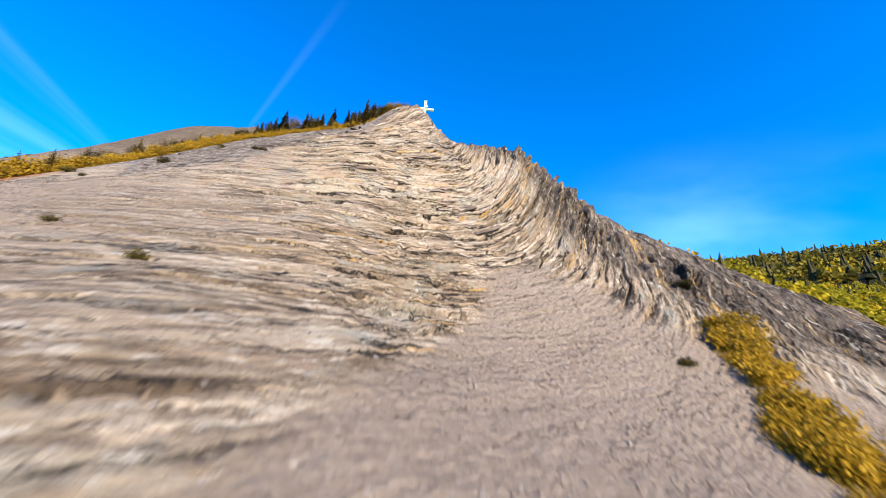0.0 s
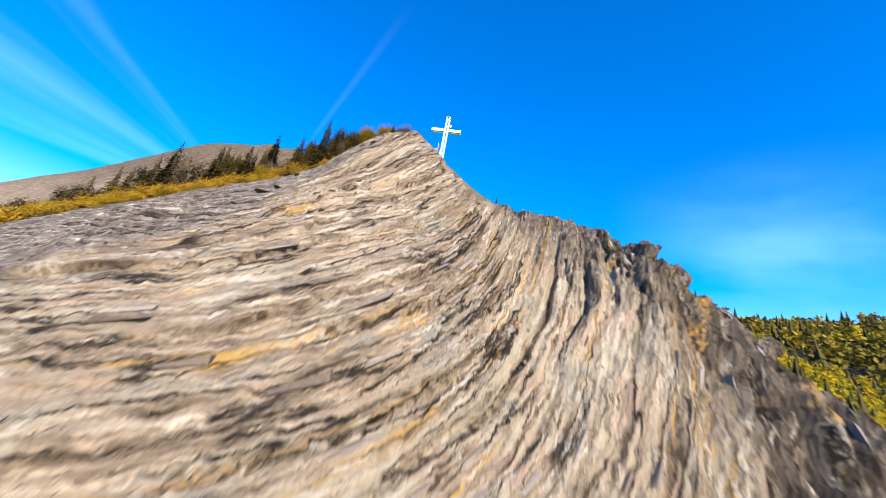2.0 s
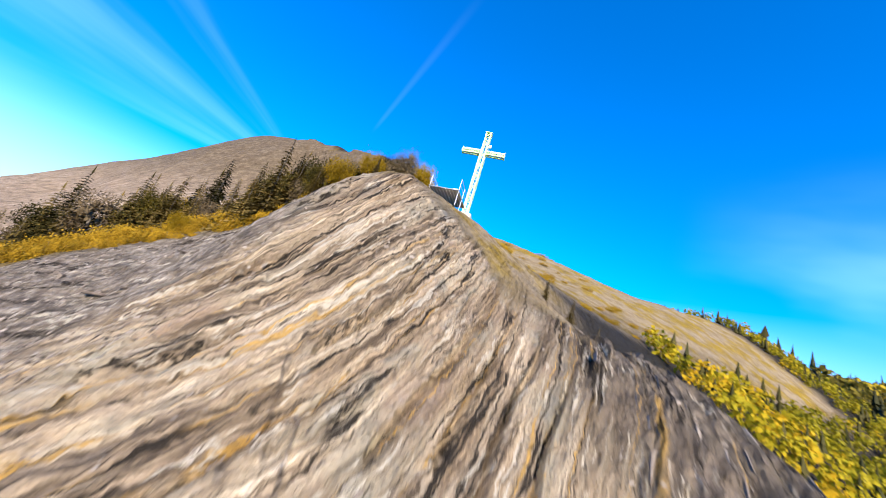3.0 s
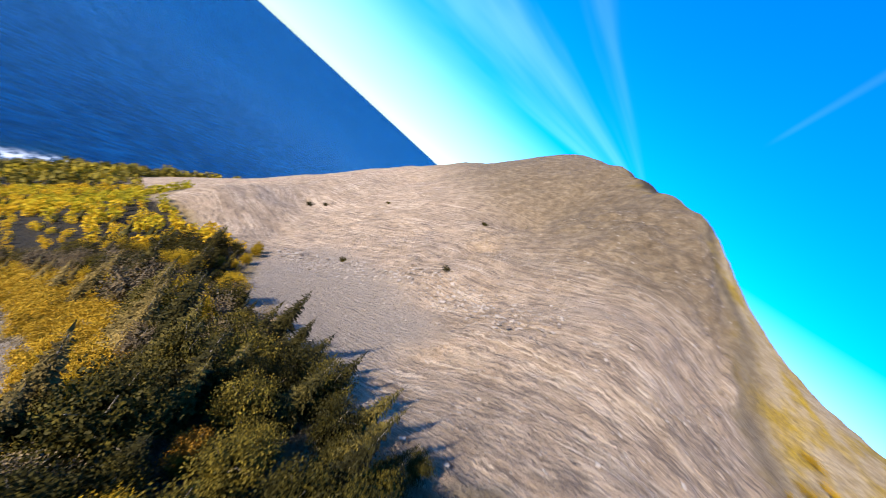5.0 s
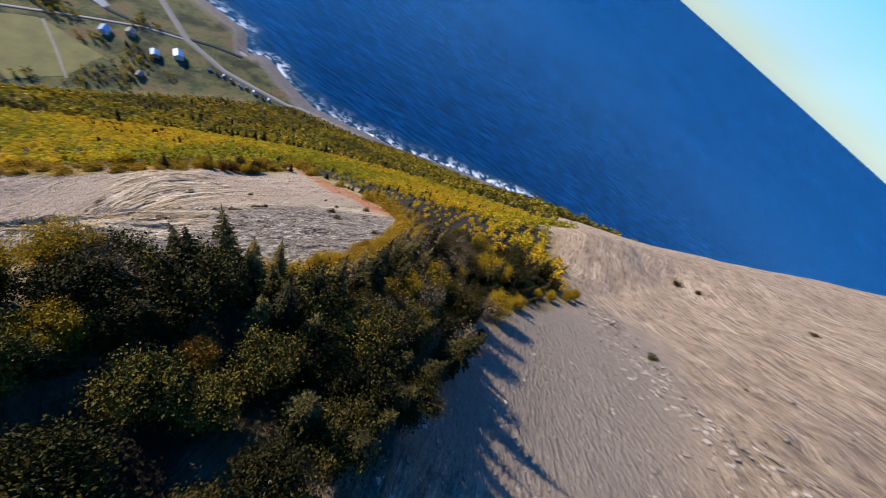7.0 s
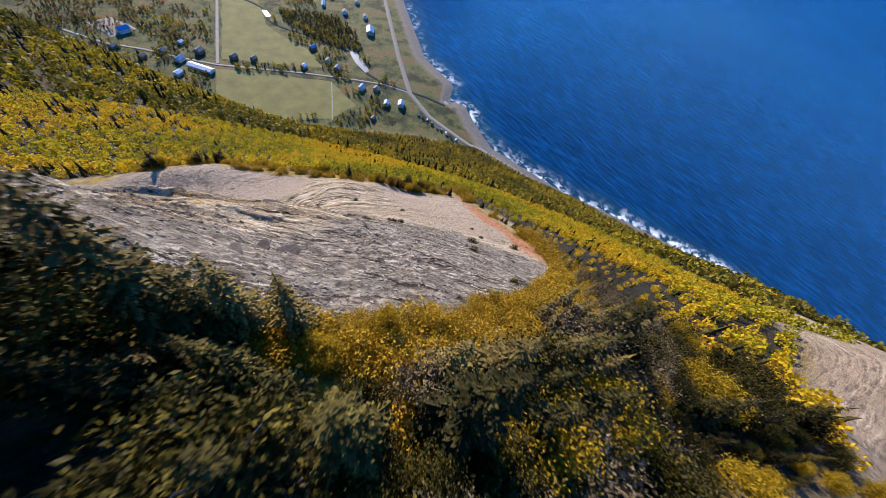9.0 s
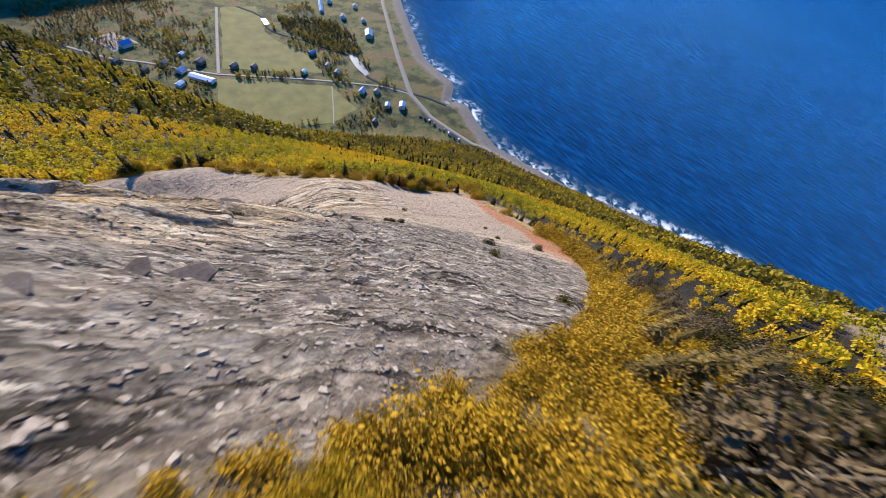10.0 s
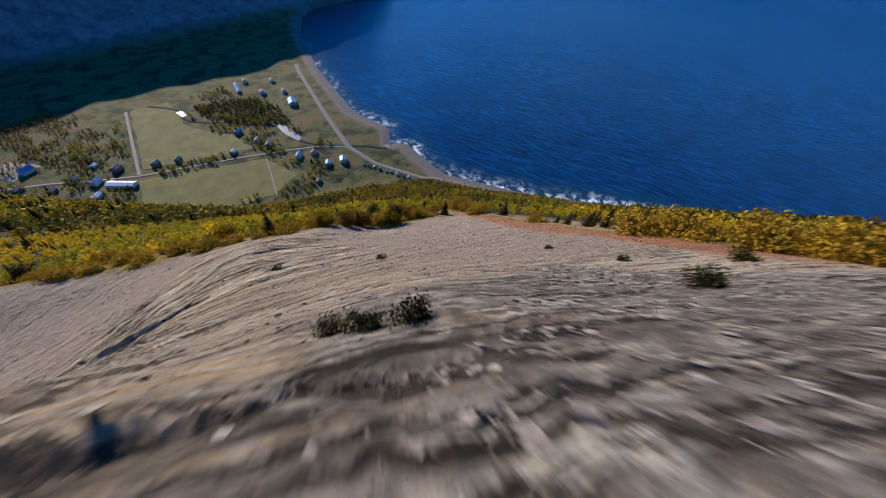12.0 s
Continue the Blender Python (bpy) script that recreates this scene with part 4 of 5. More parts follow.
# golden bushes beside the red soil and along the outer edge of the scree
for k in range(40):
    x = rng.uniform(-66, -42)
    plant("heath", x, np.interp(x, *ROCK_TOP) + rng.uniform(1, 6), rng.uniform(1.6, 3.0), rng, group="bushes beside the red soil", label="golden bush at the edge of the red soil")
for k in range(120):
    x = rng.uniform(-60, 2)
    p = rng.random()
    kind = "heath" if p < 0.5 or -34 < x < -16 else "gold" if p < 0.76 else "olive" if p < 0.86 else "rust" if p < 0.95 else "spruce"
    plant(kind, x, np.interp(x, *ROCK_FOOT) - 0.4 - 7 * rng.random() ** 1.4, rng.uniform(0.55, 0.95) * (2.3 if kind == "heath" else 1), rng, group="bushes below the scree", label={"gold": "golden birch at the foot of the scree", "heath": "golden bush at the foot of the scree", "olive": "olive-green birch at the foot of the scree", "rust": "orange rowan at the foot of the scree", "spruce": "dark spruce at the foot of the scree"}[kind])
for x, y, size in ((-38, -11.5, 0.9), (-12, -34, 0.9), (-46, -5.5, 0.7)):
    plant("spruce", x, y, size, rng, group="bushes below the scree", label="dark spruce at the foot of the scree")
for k in range(22):
    x = rng.uniform(-66, -44)
    plant("spruce", x, np.interp(x, *ROCK_TOP) + rng.uniform(4, 10), rng.uniform(0.4, 0.7), rng, group="bushes beside the red soil", label="dark spruce among golden bushes by the red soil")
# spruces that stand up over the edge of the face
for x, up, size in CREST_SPRUCES:
    plant("sunny", x, np.interp(x, *ROCK_TOP) + up, size / 5.6, rng, lean=2, group="spruces along the crest", label="olive-brown spruce standing up at the edge of the rock face")
# brown and olive scrub between them
for k in range(96):
    x = rng.uniform(-47, -16)
    p = rng.random()
    plant("bare" if p < 0.55 else "olive" if p < 0.8 else "heath", x, np.interp(x, *ROCK_TOP) + rng.uniform(4.6, 9.5), rng.uniform(0.6, 1.0) * (2.2 if p >= 0.8 else 1), rng, group="scrub along the crest", label="brown scrubby tree behind the golden heath" if p < 0.55 else "")
# bushes that stand alone
for kind, x, y, s in (("gold", -25.5, 56.5, 1.15), ("gold", 0.4, 36.4, 0.75), ("gold", 1.9, 36.9, 0.85), ("gold", 3.0, 38.3, 0.75), ("gold", -0.9, 36.6, 0.65), ("olive", 0.2, 40.5, 0.9), ("spruce", -0.4, 43.4, 0.75), ("olive", 1.4, 43.2, 0.6), ("olive", -18.6, 54.6, 0.5), ("spruce", -1.5, 46.2, 0.75), ("spruce", 1.0, 45.0, 0.55), ("spruce", -4.2, 46.6, 0.9)):
    plant(kind, x, y, s, rng, group="bushes at the wood's edge")
for x, y, s in ((-26.1, 23.2, 0.5), (-15.3, 79.2, 1.2), (-32.8, 80.5, 1.2), (-26.8, 108.6, 1.5), (-21, 121.9, 1.5), (-78, 109.1, 1.8), (-75, 112, 1.4), (-60, 118, 1.3), (-42.5, 33.3, 1.0), (-26, 39.6, 0.8), (-31.5, 3.4, 0.7), (-26.7, 23.9, 0.55),
                (-25.7, 22.7, 0.4), (-34.9, 30.0, 1.0), (-36.9, 12.0, 0.7), (1.4, -11.9, 0.9), (14.6, -9.6, 1.3), (15.8, -11.2, 1.1), (-44.1, 24.0, 0.6), (-40.2, 28.3, 0.6), (-30, 33, 0.8)):
    plant("scrub", x, y, s, rng, group="bushes on the scree")
for k in range(26):
    t = k / 25
    x, y = 9.5 - 13 * t + rng.uniform(-1, 1.2), -13.2 - 5.5 * t + rng.uniform(-1.4, 0.8)
    plant("heath", x, y, rng.uniform(1.5, 2.5), rng, group="bushes beside the scree", label="thick golden-green bush beside the scree")
for k in range(64):
    x = rng.uniform(14, 56)
    y = rng.uniform(38, 84)
    if x > np.interp(y, *BOWL_EAST) + 2:
        plant("mat", x, y, rng.uniform(0.6, 1.4), rng, group="heath on the saddle")
for some in KINDS.values():
    for ob in some:
        for o in (ob, *ob.children_recursive):
            bpy.data.objects.remove(o)


# ---- woods too many to count ----
def far_wood(name, seed, xs, ys, step, crown, quads, keep, mats, label, anywhere=False):
    rng = np.random.default_rng(seed)
    gx, gy = np.meshgrid(np.arange(*xs, step), np.arange(*ys, step))
    x = gx.ravel() + rng.uniform(-0.5, 0.5, gx.size) * step
    y = gy.ravel() + rng.uniform(-0.5, 0.5, gx.size) * step
    c = cover(x, y)
    ok = ((c["wood"] > 0.6) | anywhere) & keep(x, y) & (np.hypot(x + 12, y + 5) > 24)
    x, y = x[ok], y[ok]
    z = land(x, y)
    tone = rough(x, y, 0 * x, 45, 3, seed)
    dark = rng.random(len(x)) < (0.05 if crown < 3 else 0.1) + 0.3 * smooth(tone, 0.52, 0.68) + 0.22 * smooth(x, 20, 50)
    for leafy in (True, False):
        pick = ~dark if leafy else dark
        n = int(pick.sum())
        if not n:
            continue
        bx, by = x[pick], y[pick]
        s = rng.uniform(0.65, 1.25, n) * crown * (1 - 0.55 * smooth(bx, -85, -70) * smooth(-by, -62, -50) * smooth(by, -10, 5) * smooth(-bx, 28, 36))
        base = np.stack([x[pick], y[pick], z[pick]], 1)
        if leafy:
            at = rng.normal(0, 1, (n, quads, 3))
            at /= np.linalg.norm(at, axis=2)[:, :, None]
            at *= rng.uniform(0.45, 1, (n, quads, 1)) * np.array([0.62, 0.62, 0.75])
            at[:, :, 2] += 0.8
            at = base[:, None] + at * s[:, None, None]
            a = rng.normal(0, 1, (n, quads, 3))
            a /= np.linalg.norm(a, axis=2)[:, :, None]
            b = np.cross(a, rng.normal(0, 1, (n, quads, 3)))
            b /= np.linalg.norm(b, axis=2)[:, :, None]
            k = (s * 1.25 / math.sqrt(quads))[:, None, None]
            v = np.stack([at - a * k, at + b * k * 0.7, at + a * k, at - b * k * 0.7], 2).reshape(-1, 3)
            tint = np.repeat(np.clip((0.4 if crown < 3 else 0.2) + 2.6 * (tone[pick] - 0.47) + rng.normal(0, 0.24, n) - 0.25 * smooth(bx, 20, 60), 0, 1.1), quads * 4)
            me = mesh_of(name, v, np.arange(len(v)).reshape(-1, 4), mats[0], tint=tint)
        else:
            tiers, sides = 3, 5
            ang = np.arange(sides) * 2 * math.pi / sides
            v, f = [], []
            shape = []
            for k in range(tiers):
                lo, hi, r = 0.1 + 0.5 * k, 1.0 + 0.6 * k, 0.5 - 0.13 * k
                shape += [(r * math.cos(t + k), r * math.sin(t + k), lo) for t in ang] + [(0, 0, hi)]
                f += [(k * (sides + 1) + j, k * (sides + 1) + (j + 1) % sides, k * (sides + 1) + sides) for j in range(sides)]
            shape = np.array(shape)
            jit = 1 + rng.uniform(-0.3, 0.3, (n, len(shape), 1))
            v = (base[:, None] + shape[None] * jit * s[:, None, None] * np.array([0.72, 0.72, 0.8])).reshape(-1, 3)
            f = (np.array(f)[None] + np.arange(n)[:, None, None] * len(shape)).reshape(-1, 3)
            me = mesh_of(name, v, f, mats[1], tint=np.repeat(rng.uniform(0, 1, n), len(shape)))
        tagged(new(name, me), label + (" in yellow and green autumn leaf" if leafy else " of dark spruce"), "woods", kind="stuff")


def near_path(x, y):
    return (np.hypot(x + 20, y - 10) < 170) & (np.hypot(x - 8, y - 42) > 30) & ~((x > -60) & (x < 62) & (y > 80)) & ~((x > -47) & (x < 6) & (y > 34) & (y < 80))


far_wood("near_woods", 101, (-195, 150), (-165, 185), 2.7, 2.0, 56, near_path, (NEARWOOD, FARSPRUCE), "dense mountainside wood")
far_wood("hillside_woods", 102, (-640, 480), (-760, 420), 6.3, 5.0, 30, lambda x, y: (np.hypot(x + 20, y - 10) >= 170) & ~((x > -140) & (x < 90) & (y > 80) & (y < 250)) & ((x < 260) | (y > -300)), (FARWOOD, FARSPRUCE), "wood on the slope above the valley")


# ---- the village on the valley floor ----
ASPHALT = plain("worn_asphalt", (0.135, 0.125, 0.118), 0.9, grain=0.8)
GRAVEL = plain("pale_gravel", (0.24, 0.215, 0.19), 0.95, grain=1.0, spread=0.2)
MEADOW = plain("mown_meadow", (0.118, 0.112, 0.03), 0.95, grain=0.35, spread=0.35)
RIVER = plain("dark_river_water", (0.02, 0.03, 0.034), 0.85, grain=0.2)
RIVER.node_tree.nodes["Principled BSDF"].inputs["Specular IOR Level"].default_value = 0.06
# river water again in a paler, smoother copy, laid where the sun glares
POOL = plain("sunlit_river_pool", (0.1, 0.12, 0.13), 0.3, grain=0.2)
WHITE = plain("white_cladding", (0.6, 0.6, 0.6), 0.6, grain=1.5)
CREAM = plain("cream_cladding", (0.4, 0.36, 0.29), 0.6, grain=1.5)
BLUEWALL = plain("blue_cladding", (0.16, 0.28, 0.45), 0.6, grain=1.5)
BROWNWALL = plain("brown_cladding", (0.19, 0.12, 0.08), 0.7, grain=1.5)
GREYROOF = plain("grey_shingles", (0.13, 0.13, 0.14), 0.8, grain=2.0)
BLUEROOF = plain("blue_metal_roof", (0.1, 0.22, 0.42), 0.35, grain=1.0)
WHITEROOF = plain("white_metal_roof", (0.72, 0.74, 0.78), 0.35, grain=1.0)
DOORRED = plain("painted_door", (0.3, 0.08, 0.05), 0.5)
PANE = plain("window_glass", (0.02, 0.03, 0.04), 0.05)
TYRE = plain("black_rubber", (0.02, 0.02, 0.02), 0.8)
CARS = [plain("car_paint_" + n, c, 0.25, grain=3, depth=0.02, spread=0.03) for n, c in (("white", (0.75, 0.75, 0.75)), ("blue", (0.05, 0.1, 0.3)), ("grey", (0.2, 0.21, 0.22)), ("black", (0.02, 0.02, 0.025)))]


def strip(name, line, wide, mat, label, category, lift=0.22):
    """A road or stream: a ribbon with a little thickness that follows the ground."""
    pts = np.array(along([(*p, 0) for p in line], 12))[:, :2]
    way = np.gradient(pts, axis=0)
    side = np.stack([-way[:, 1], way[:, 0]], 1) / np.linalg.norm(way, axis=1)[:, None]
    z = np.maximum.reduce([land(pts[:, 0] + k * side[:, 0] * wide, pts[:, 1] + k * side[:, 1] * wide) for k in (-0.6, 0, 0.6)]) + lift
    v, f = [], []
    for q, s, h in zip(pts, side, z):
        i = len(v)
        for k, d in ((-0.5, -0.6), (-0.47, 0), (0, 0.05), (0.47, 0), (0.5, -0.6)):
            v.append((q[0] + s[0] * wide * k, q[1] + s[1] * wide * k, h + d))
        if i:
            f += [(i - 5 + j, i - 4 + j, i + 1 + j, i + j) for j in range(4)]
    return tagged(new(name, mesh_of(name, v, f, mat, True)), label, category, kind="structure")


strip("road_coast", [(-640, -900), (-612, -855), (-541, -714), (-482, -595), (-423, -464), (-414, -384), (-423, -336), (-436, -279), (-452, -245), (-476, -172), (-505, -91), (-548, 0), (-620, 160)], 11, ASPHALT, "grey two-lane coast road along the beach", "road")
strip("road_village", [(-423, -464), (-388, -510), (-340, -544), (-301, -569), (-252, -600), (-180, -639), (-117, -674), (-64, -717), (-20, -758), (31, -795), (84, -862)], 6.5, ASPHALT, "narrow grey village road between the fields", "road", 0.18)
strip("road_field", [(-119, -679), (-158, -793), (-208, -937)], 6, GRAVEL, "pale gravel lane beside the meadow", "road", 0.26)
strip("road_track", [(-234, -448), (-262, -500), (-290, -556)], 2.5, GRAVEL, "faint track across the meadow", "road", 0.3)
strip("river", [(-250, -930), (-272, -895), (-284, -864), (-279, -835), (-272, -813), (-280, -790), (-298, -765), (-320, -742), (-342, -708), (-362, -676), (-380, -652), (-388, -634), (-384, -606), (-374, -580), (-376, -552), (-390, -518), (-420, -475), (-450, -440), (-470, -400)], 9, RIVER, "shallow dark river winding to the sea", "river", 0.12)


def patch(name, corners, mat, label, category, lift):
    bm = bmesh.new()
    pts = along([(*p, 0) for p in corners + corners[:1]], 18)[:-1]
    mid = np.mean(pts, axis=0)
    top = [bm.verts.new((p[0] + random.uniform(-2, 2), p[1] + random.uniform(-2, 2), 4 + lift)) for p in pts]
    low = [bm.verts.new((mid[0] + (v.co.x - mid[0]) * 1.01, mid[1] + (v.co.y - mid[1]) * 1.01, 3.6)) for v in top]
    bm.faces.new(top)
    for i in range(len(top)):
        bm.faces.new((top[i - 1], top[i], low[i], low[i - 1]))
    bmesh.ops.recalc_face_normals(bm, faces=bm.faces)
    return tagged(part(name, bm, mat), label, category, kind="structure")


patch("field_meadow", [(-112, -663), (-288, -560), (-296, -470), (-238, -452), (-180, -470), (-124, -502), (-78, -562)], MEADOW, "mown olive-green meadow below the wood", "field", 0.1)
patch("field_long", [(-216, -932), (-290, -918), (-262, -800), (-266, -762), (-300, -680), (-300, -604), (-130, -690)], MEADOW, "long mown meadow beside a gravel lane", "field", 0.1)
patch("gravel_yard", [(41, -872), (0, -883), (-30, -830), (15, -811)], GRAVEL, "pale gravel yard", "yard", 0.1)
patch("river_pool", [(-383, -650), (-394, -640), (-392, -600), (-384, -566), (-370, -560), (-372, -600)], POOL, "wide river pool that glares in the sun", "water", 0.34)
patch("river_bend", [(-276, -858), (-286, -852), (-284, -828), (-274, -828)], POOL, "small bright bend of the river", "water", 0.34)
patch("sand_bar", [(-468, -462), (-486, -411), (-481, -366), (-458, -312), (-446, -362)], GRAVEL, "bare brown shingle bar at the river mouth", "beach", -1.2)


def house(x, y, turn, long, wide, high, wall, roof, label, pitch=0.55, category="house"):
    root = tagged(new("house"), label, category, "houses in the valley")
    bm = bmesh.new()
    box(bm, (long, wide, high), (0, 0, high / 2))
    part("wall", bm, wall, root)
    rise, e = wide / 2 * pitch, 0.5
    bm = bmesh.new()
    a = [bm.verts.new((sx * (long / 2 + e), sy * (wide / 2 + e), high - e * pitch + t)) for t in (0.05, 0.3) for sx in (-1, 1) for sy in (-1, 1)]
    r = [bm.verts.new((sx * (long / 2 + e), 0, high + rise + t)) for t in (0.05, 0.3) for sx in (-1, 1)]
    for f in ((4, 6, 3, 2, "l"), (5, 7, 3, 2, "r")):
        bm.faces.new((a[f[0]], a[f[1]], r[3], r[2]))
    bm.faces.new((a[0], r[0], r[1], a[2]))
    bm.faces.new((a[1], a[3], r[1], r[0]))
    bm.faces.new((a[0], a[2], a[6], a[4]))
    bm.faces.new((a[1], a[5], a[7], a[3]))
    bm.faces.new((a[0], a[4], r[2], r[0]))
    bm.faces.new((a[1], r[0], r[2], a[5]))
    bm.faces.new((a[2], r[1], r[3], a[6]))
    bm.faces.new((a[3], a[7], r[3], r[1]))
    bmesh.ops.recalc_face_normals(bm, faces=bm.faces)
    top = part("roof", bm, roof, root)
    for s in (-1, 1):
        bm = bmesh.new()
        b = [bm.verts.new((s * (long / 2 - 0.06), k * wide / 2, high)) for k in (-1, 1)] + [bm.verts.new((s * (long / 2 - 0.06), 0, high + rise))]
        bm.faces.new(b)
        part("gable", bm, wall, root)
    bm = bmesh.new()
    box(bm, (0.7, 0.7, 1.6), (long * 0.25, wide * 0.12, high + rise + 0.35))
    part("chimney", bm, GREYROOF, top)
    for sy in (-1, 1):
        for k in range(max(2, int(long / 3.5))):
            bm = bmesh.new()
            px = -long / 2 + long * (k + 0.5) / max(2, int(long / 3.5))
            box(bm, (1.3, 0.12, 1.2), (px, sy * (wide / 2 + 0.03), high * 0.58))
            part("window", bm, PANE, root)
    bm = bmesh.new()
    box(bm, (0.12, 1.0, 2.05), (long / 2 + 0.03, 0, 1.03))
    part("door", bm, DOORRED, root)
    root.matrix_basis = pose(x, y, 4.0, 0, 0, turn)
    return root


HOUSES = [  # x, y, heading, length, width, height, walls, roof
    (-65, -706, 35, 14, 10, 5, WHITE, BLUEROOF), (-103, -722, 35, 13, 11, 6, BROWNWALL, GREYROOF), (-152, -688, 30, 12, 9, 5, BROWNWALL, GREYROOF), (-184, -672, 30, 10, 8, 4.5, BROWNWALL, GREYROOF),
    (-262, -619, 30, 10, 8, 4.5, WHITE, WHITEROOF), (-311, -678, 20, 13, 9, 5, BROWNWALL, BLUEROOF), (-318, -622, 40, 12, 9, 5, CREAM, GREYROOF), (-322, -590, 40, 13, 10, 6, BLUEWALL, GREYROOF),
    (-335, -514, 35, 14, 9, 5, WHITE, BLUEROOF), (-361, -500, 35, 11, 9, 5, CREAM, GREYROOF), (-380, -436, 50, 15, 11, 6, WHITE, BLUEROOF), (-354, -450, 50, 12, 9, 5, CREAM, BLUEROOF),
    (-305, -421, 30, 10, 6, 4, BROWNWALL, GREYROOF), (-8, -826, 20, 18, 13, 6, WHITE, BLUEROOF), (20, -775, 35, 11, 8, 4.5, BROWNWALL, GREYROOF), (-13, -732, 35, 11, 8, 4.5, BROWNWALL, GREYROOF),
    (-47, -742, 35, 9, 8, 4.5, CREAM, GREYROOF), (-83, -762, 35, 9, 7, 4, WHITE, WHITEROOF), (-474, -709, 60, 28, 16, 6, CREAM, BLUEROOF), (-460, -806, 60, 13, 10, 6, WHITE, GREYROOF),
    (-500, -775, 60, 12, 9, 5, WHITE, GREYROOF), (-50, -664, 35, 13, 9, 4.5, WHITE, WHITEROOF), (-430, -861, 65, 30, 8, 4, BLUEWALL, BLUEROOF), (-440, -885, 65, 30, 8, 4, BLUEWALL, BLUEROOF), (-470, -895, 65, 14, 10, 5, WHITE, GREYROOF), (-520, -850, 60, 12, 9, 5, WHITE, GREYROOF),
]
for x, y, a, lo, wi, hi, wall, roof in HOUSES:
    colour = {"white_cladding": "white", "cream_cladding": "cream", "blue_cladding": "blue", "brown_cladding": "dark brown"}[wall.name]
    top = {"grey_shingles": "grey", "blue_metal_roof": "blue", "white_metal_roof": "white"}[roof.name]
    house(x, y, a, lo * 1.08, wi * 1.08, hi * 1.05, wall, roof, f"small {colour} village house with a {top} pitched roof")
house(-88, -668, 128, 44, 13, 5, WHITE, WHITEROOF, "long white barn with a bright metal roof", 0.35, "barn")


def vehicle(x, y, turn, paint, label, camper):
    root = tagged(new("camper_van" if camper else "car"), label, "vehicle", "vehicles beside the coast road")
    long, wide = (7.0, 2.3) if camper else (4.5, 1.8)
    bm = bmesh.new()
    box(bm, (long, wide, 0.75), (0, 0, 0.75))
    if camper:
        box(bm, (long * 0.78, wide, 1.6), (-long * 0.1, 0, 1.9))
    bmesh.ops.bevel(bm, geom=bm.edges[:], offset=0.12, segments=2, affect="EDGES")
    part("body", bm, paint, root)
    bm = bmesh.new()
    vs = box(bm, (1.3, wide * 0.9, 0.9), (long * 0.32, 0, 1.5)) if camper else box(bm, (2.5, wide * 0.9, 0.6), (-0.2, 0, 1.4))
    for v in vs:
        if v.co.z > 1.4:
            v.co.x = v.co.x * 0.85
            v.co.y *= 0.85
    part("glass_cabin", bm, PANE, root)
    for sx in (-0.32, 0.32):
        for sy in (-0.46, 0.46):
            bm = bmesh.new()
            rod(bm, (sx * long, sy * wide - 0.1, 0.34), (sx * long, sy * wide + 0.1, 0.34), 0.34, sides=14)
            part("wheel", bm, TYRE, root)
    root.matrix_basis = pose(x, y, float(land(x, y)[0]) + 0.25, 0, 0, turn)


for k in range(17):
    t = k / 16
    x, y = -393 - 22 * t - 4 * (k % 2), -394 + 98 * t
    camper = k % 3 != 1
    vehicle(x - 2, y, 20 + 10 * (k % 3), CARS[(k * 5 + 1) % 4], ("boxy camper van" if camper else "parked car") + f" with {('white', 'blue', 'grey', 'black')[(k * 5 + 1) % 4]} paint beside the coast road", camper)


def inside(poly):
    p = np.array(poly, float)

    def keep(x, y):
        odd = np.zeros(len(x), bool)
        for (x1, y1), (x2, y2) in zip(p, np.roll(p, -1, 0)):
            odd ^= ((y1 > y) != (y2 > y)) & (x < (x2 - x1) * (y - y1) / (y2 - y1 + 1e-9) + x1)
        return odd

    return keep


far_wood("riverside_trees", 111, (-480, -230), (-860, -600), 6.5, 5.0, 22, inside([(-300, -800), (-330, -730), (-372, -660), (-410, -640), (-440, -720), (-430, -800), (-360, -840), (-310, -850)]), (FARWOOD, FARSPRUCE), "riverside wood", True)
far_wood("village_trees", 112, (-420, 120), (-900, -400), 9, 5.0, 22, lambda x, y: (rough(x, y, 0 * x, 40, 2, 113) > 0.52) & ~inside([(-100, -670), (-295, -555), (-300, -455), (-120, -495), (-70, -560)])(x, y) & ~inside([(-200, -950), (-300, -930), (-275, -760), (-305, -600), (-115, -695)])(x, y) & (np.abs(x + 423) > 12), (FARWOOD, FARSPRUCE), "garden and hedge trees", True)
far_wood("heath_thicket", 114, (-140, 120), (-1040, -720), 7, 3.6, 20, lambda x, y: (x > -190 + 0.3 * (-y - 800)) & (y < -0.75 * x - 815 + 0.3 * x) & (rough(x, y, 0 * x, 30, 2, 115) > 0.42), (RUST, FARSPRUCE), "russet thicket beyond the houses", True)


# ---- the summit cross ----
PALE = plain("pale_green_paint", (0.5, 0.68, 0.33), 0.4, grain=3, depth=0.05, spread=0.05)
STEEL = plain("galvanised_steel", (0.5, 0.52, 0.54), 0.4, 0.7, grain=4)
CONCRETE = plain("weathered_concrete", (0.42, 0.39, 0.36), 0.9, grain=5, spread=0.2)
LAMPWHITE = plain("white_lamp_housing", (0.8, 0.8, 0.78), 0.4)


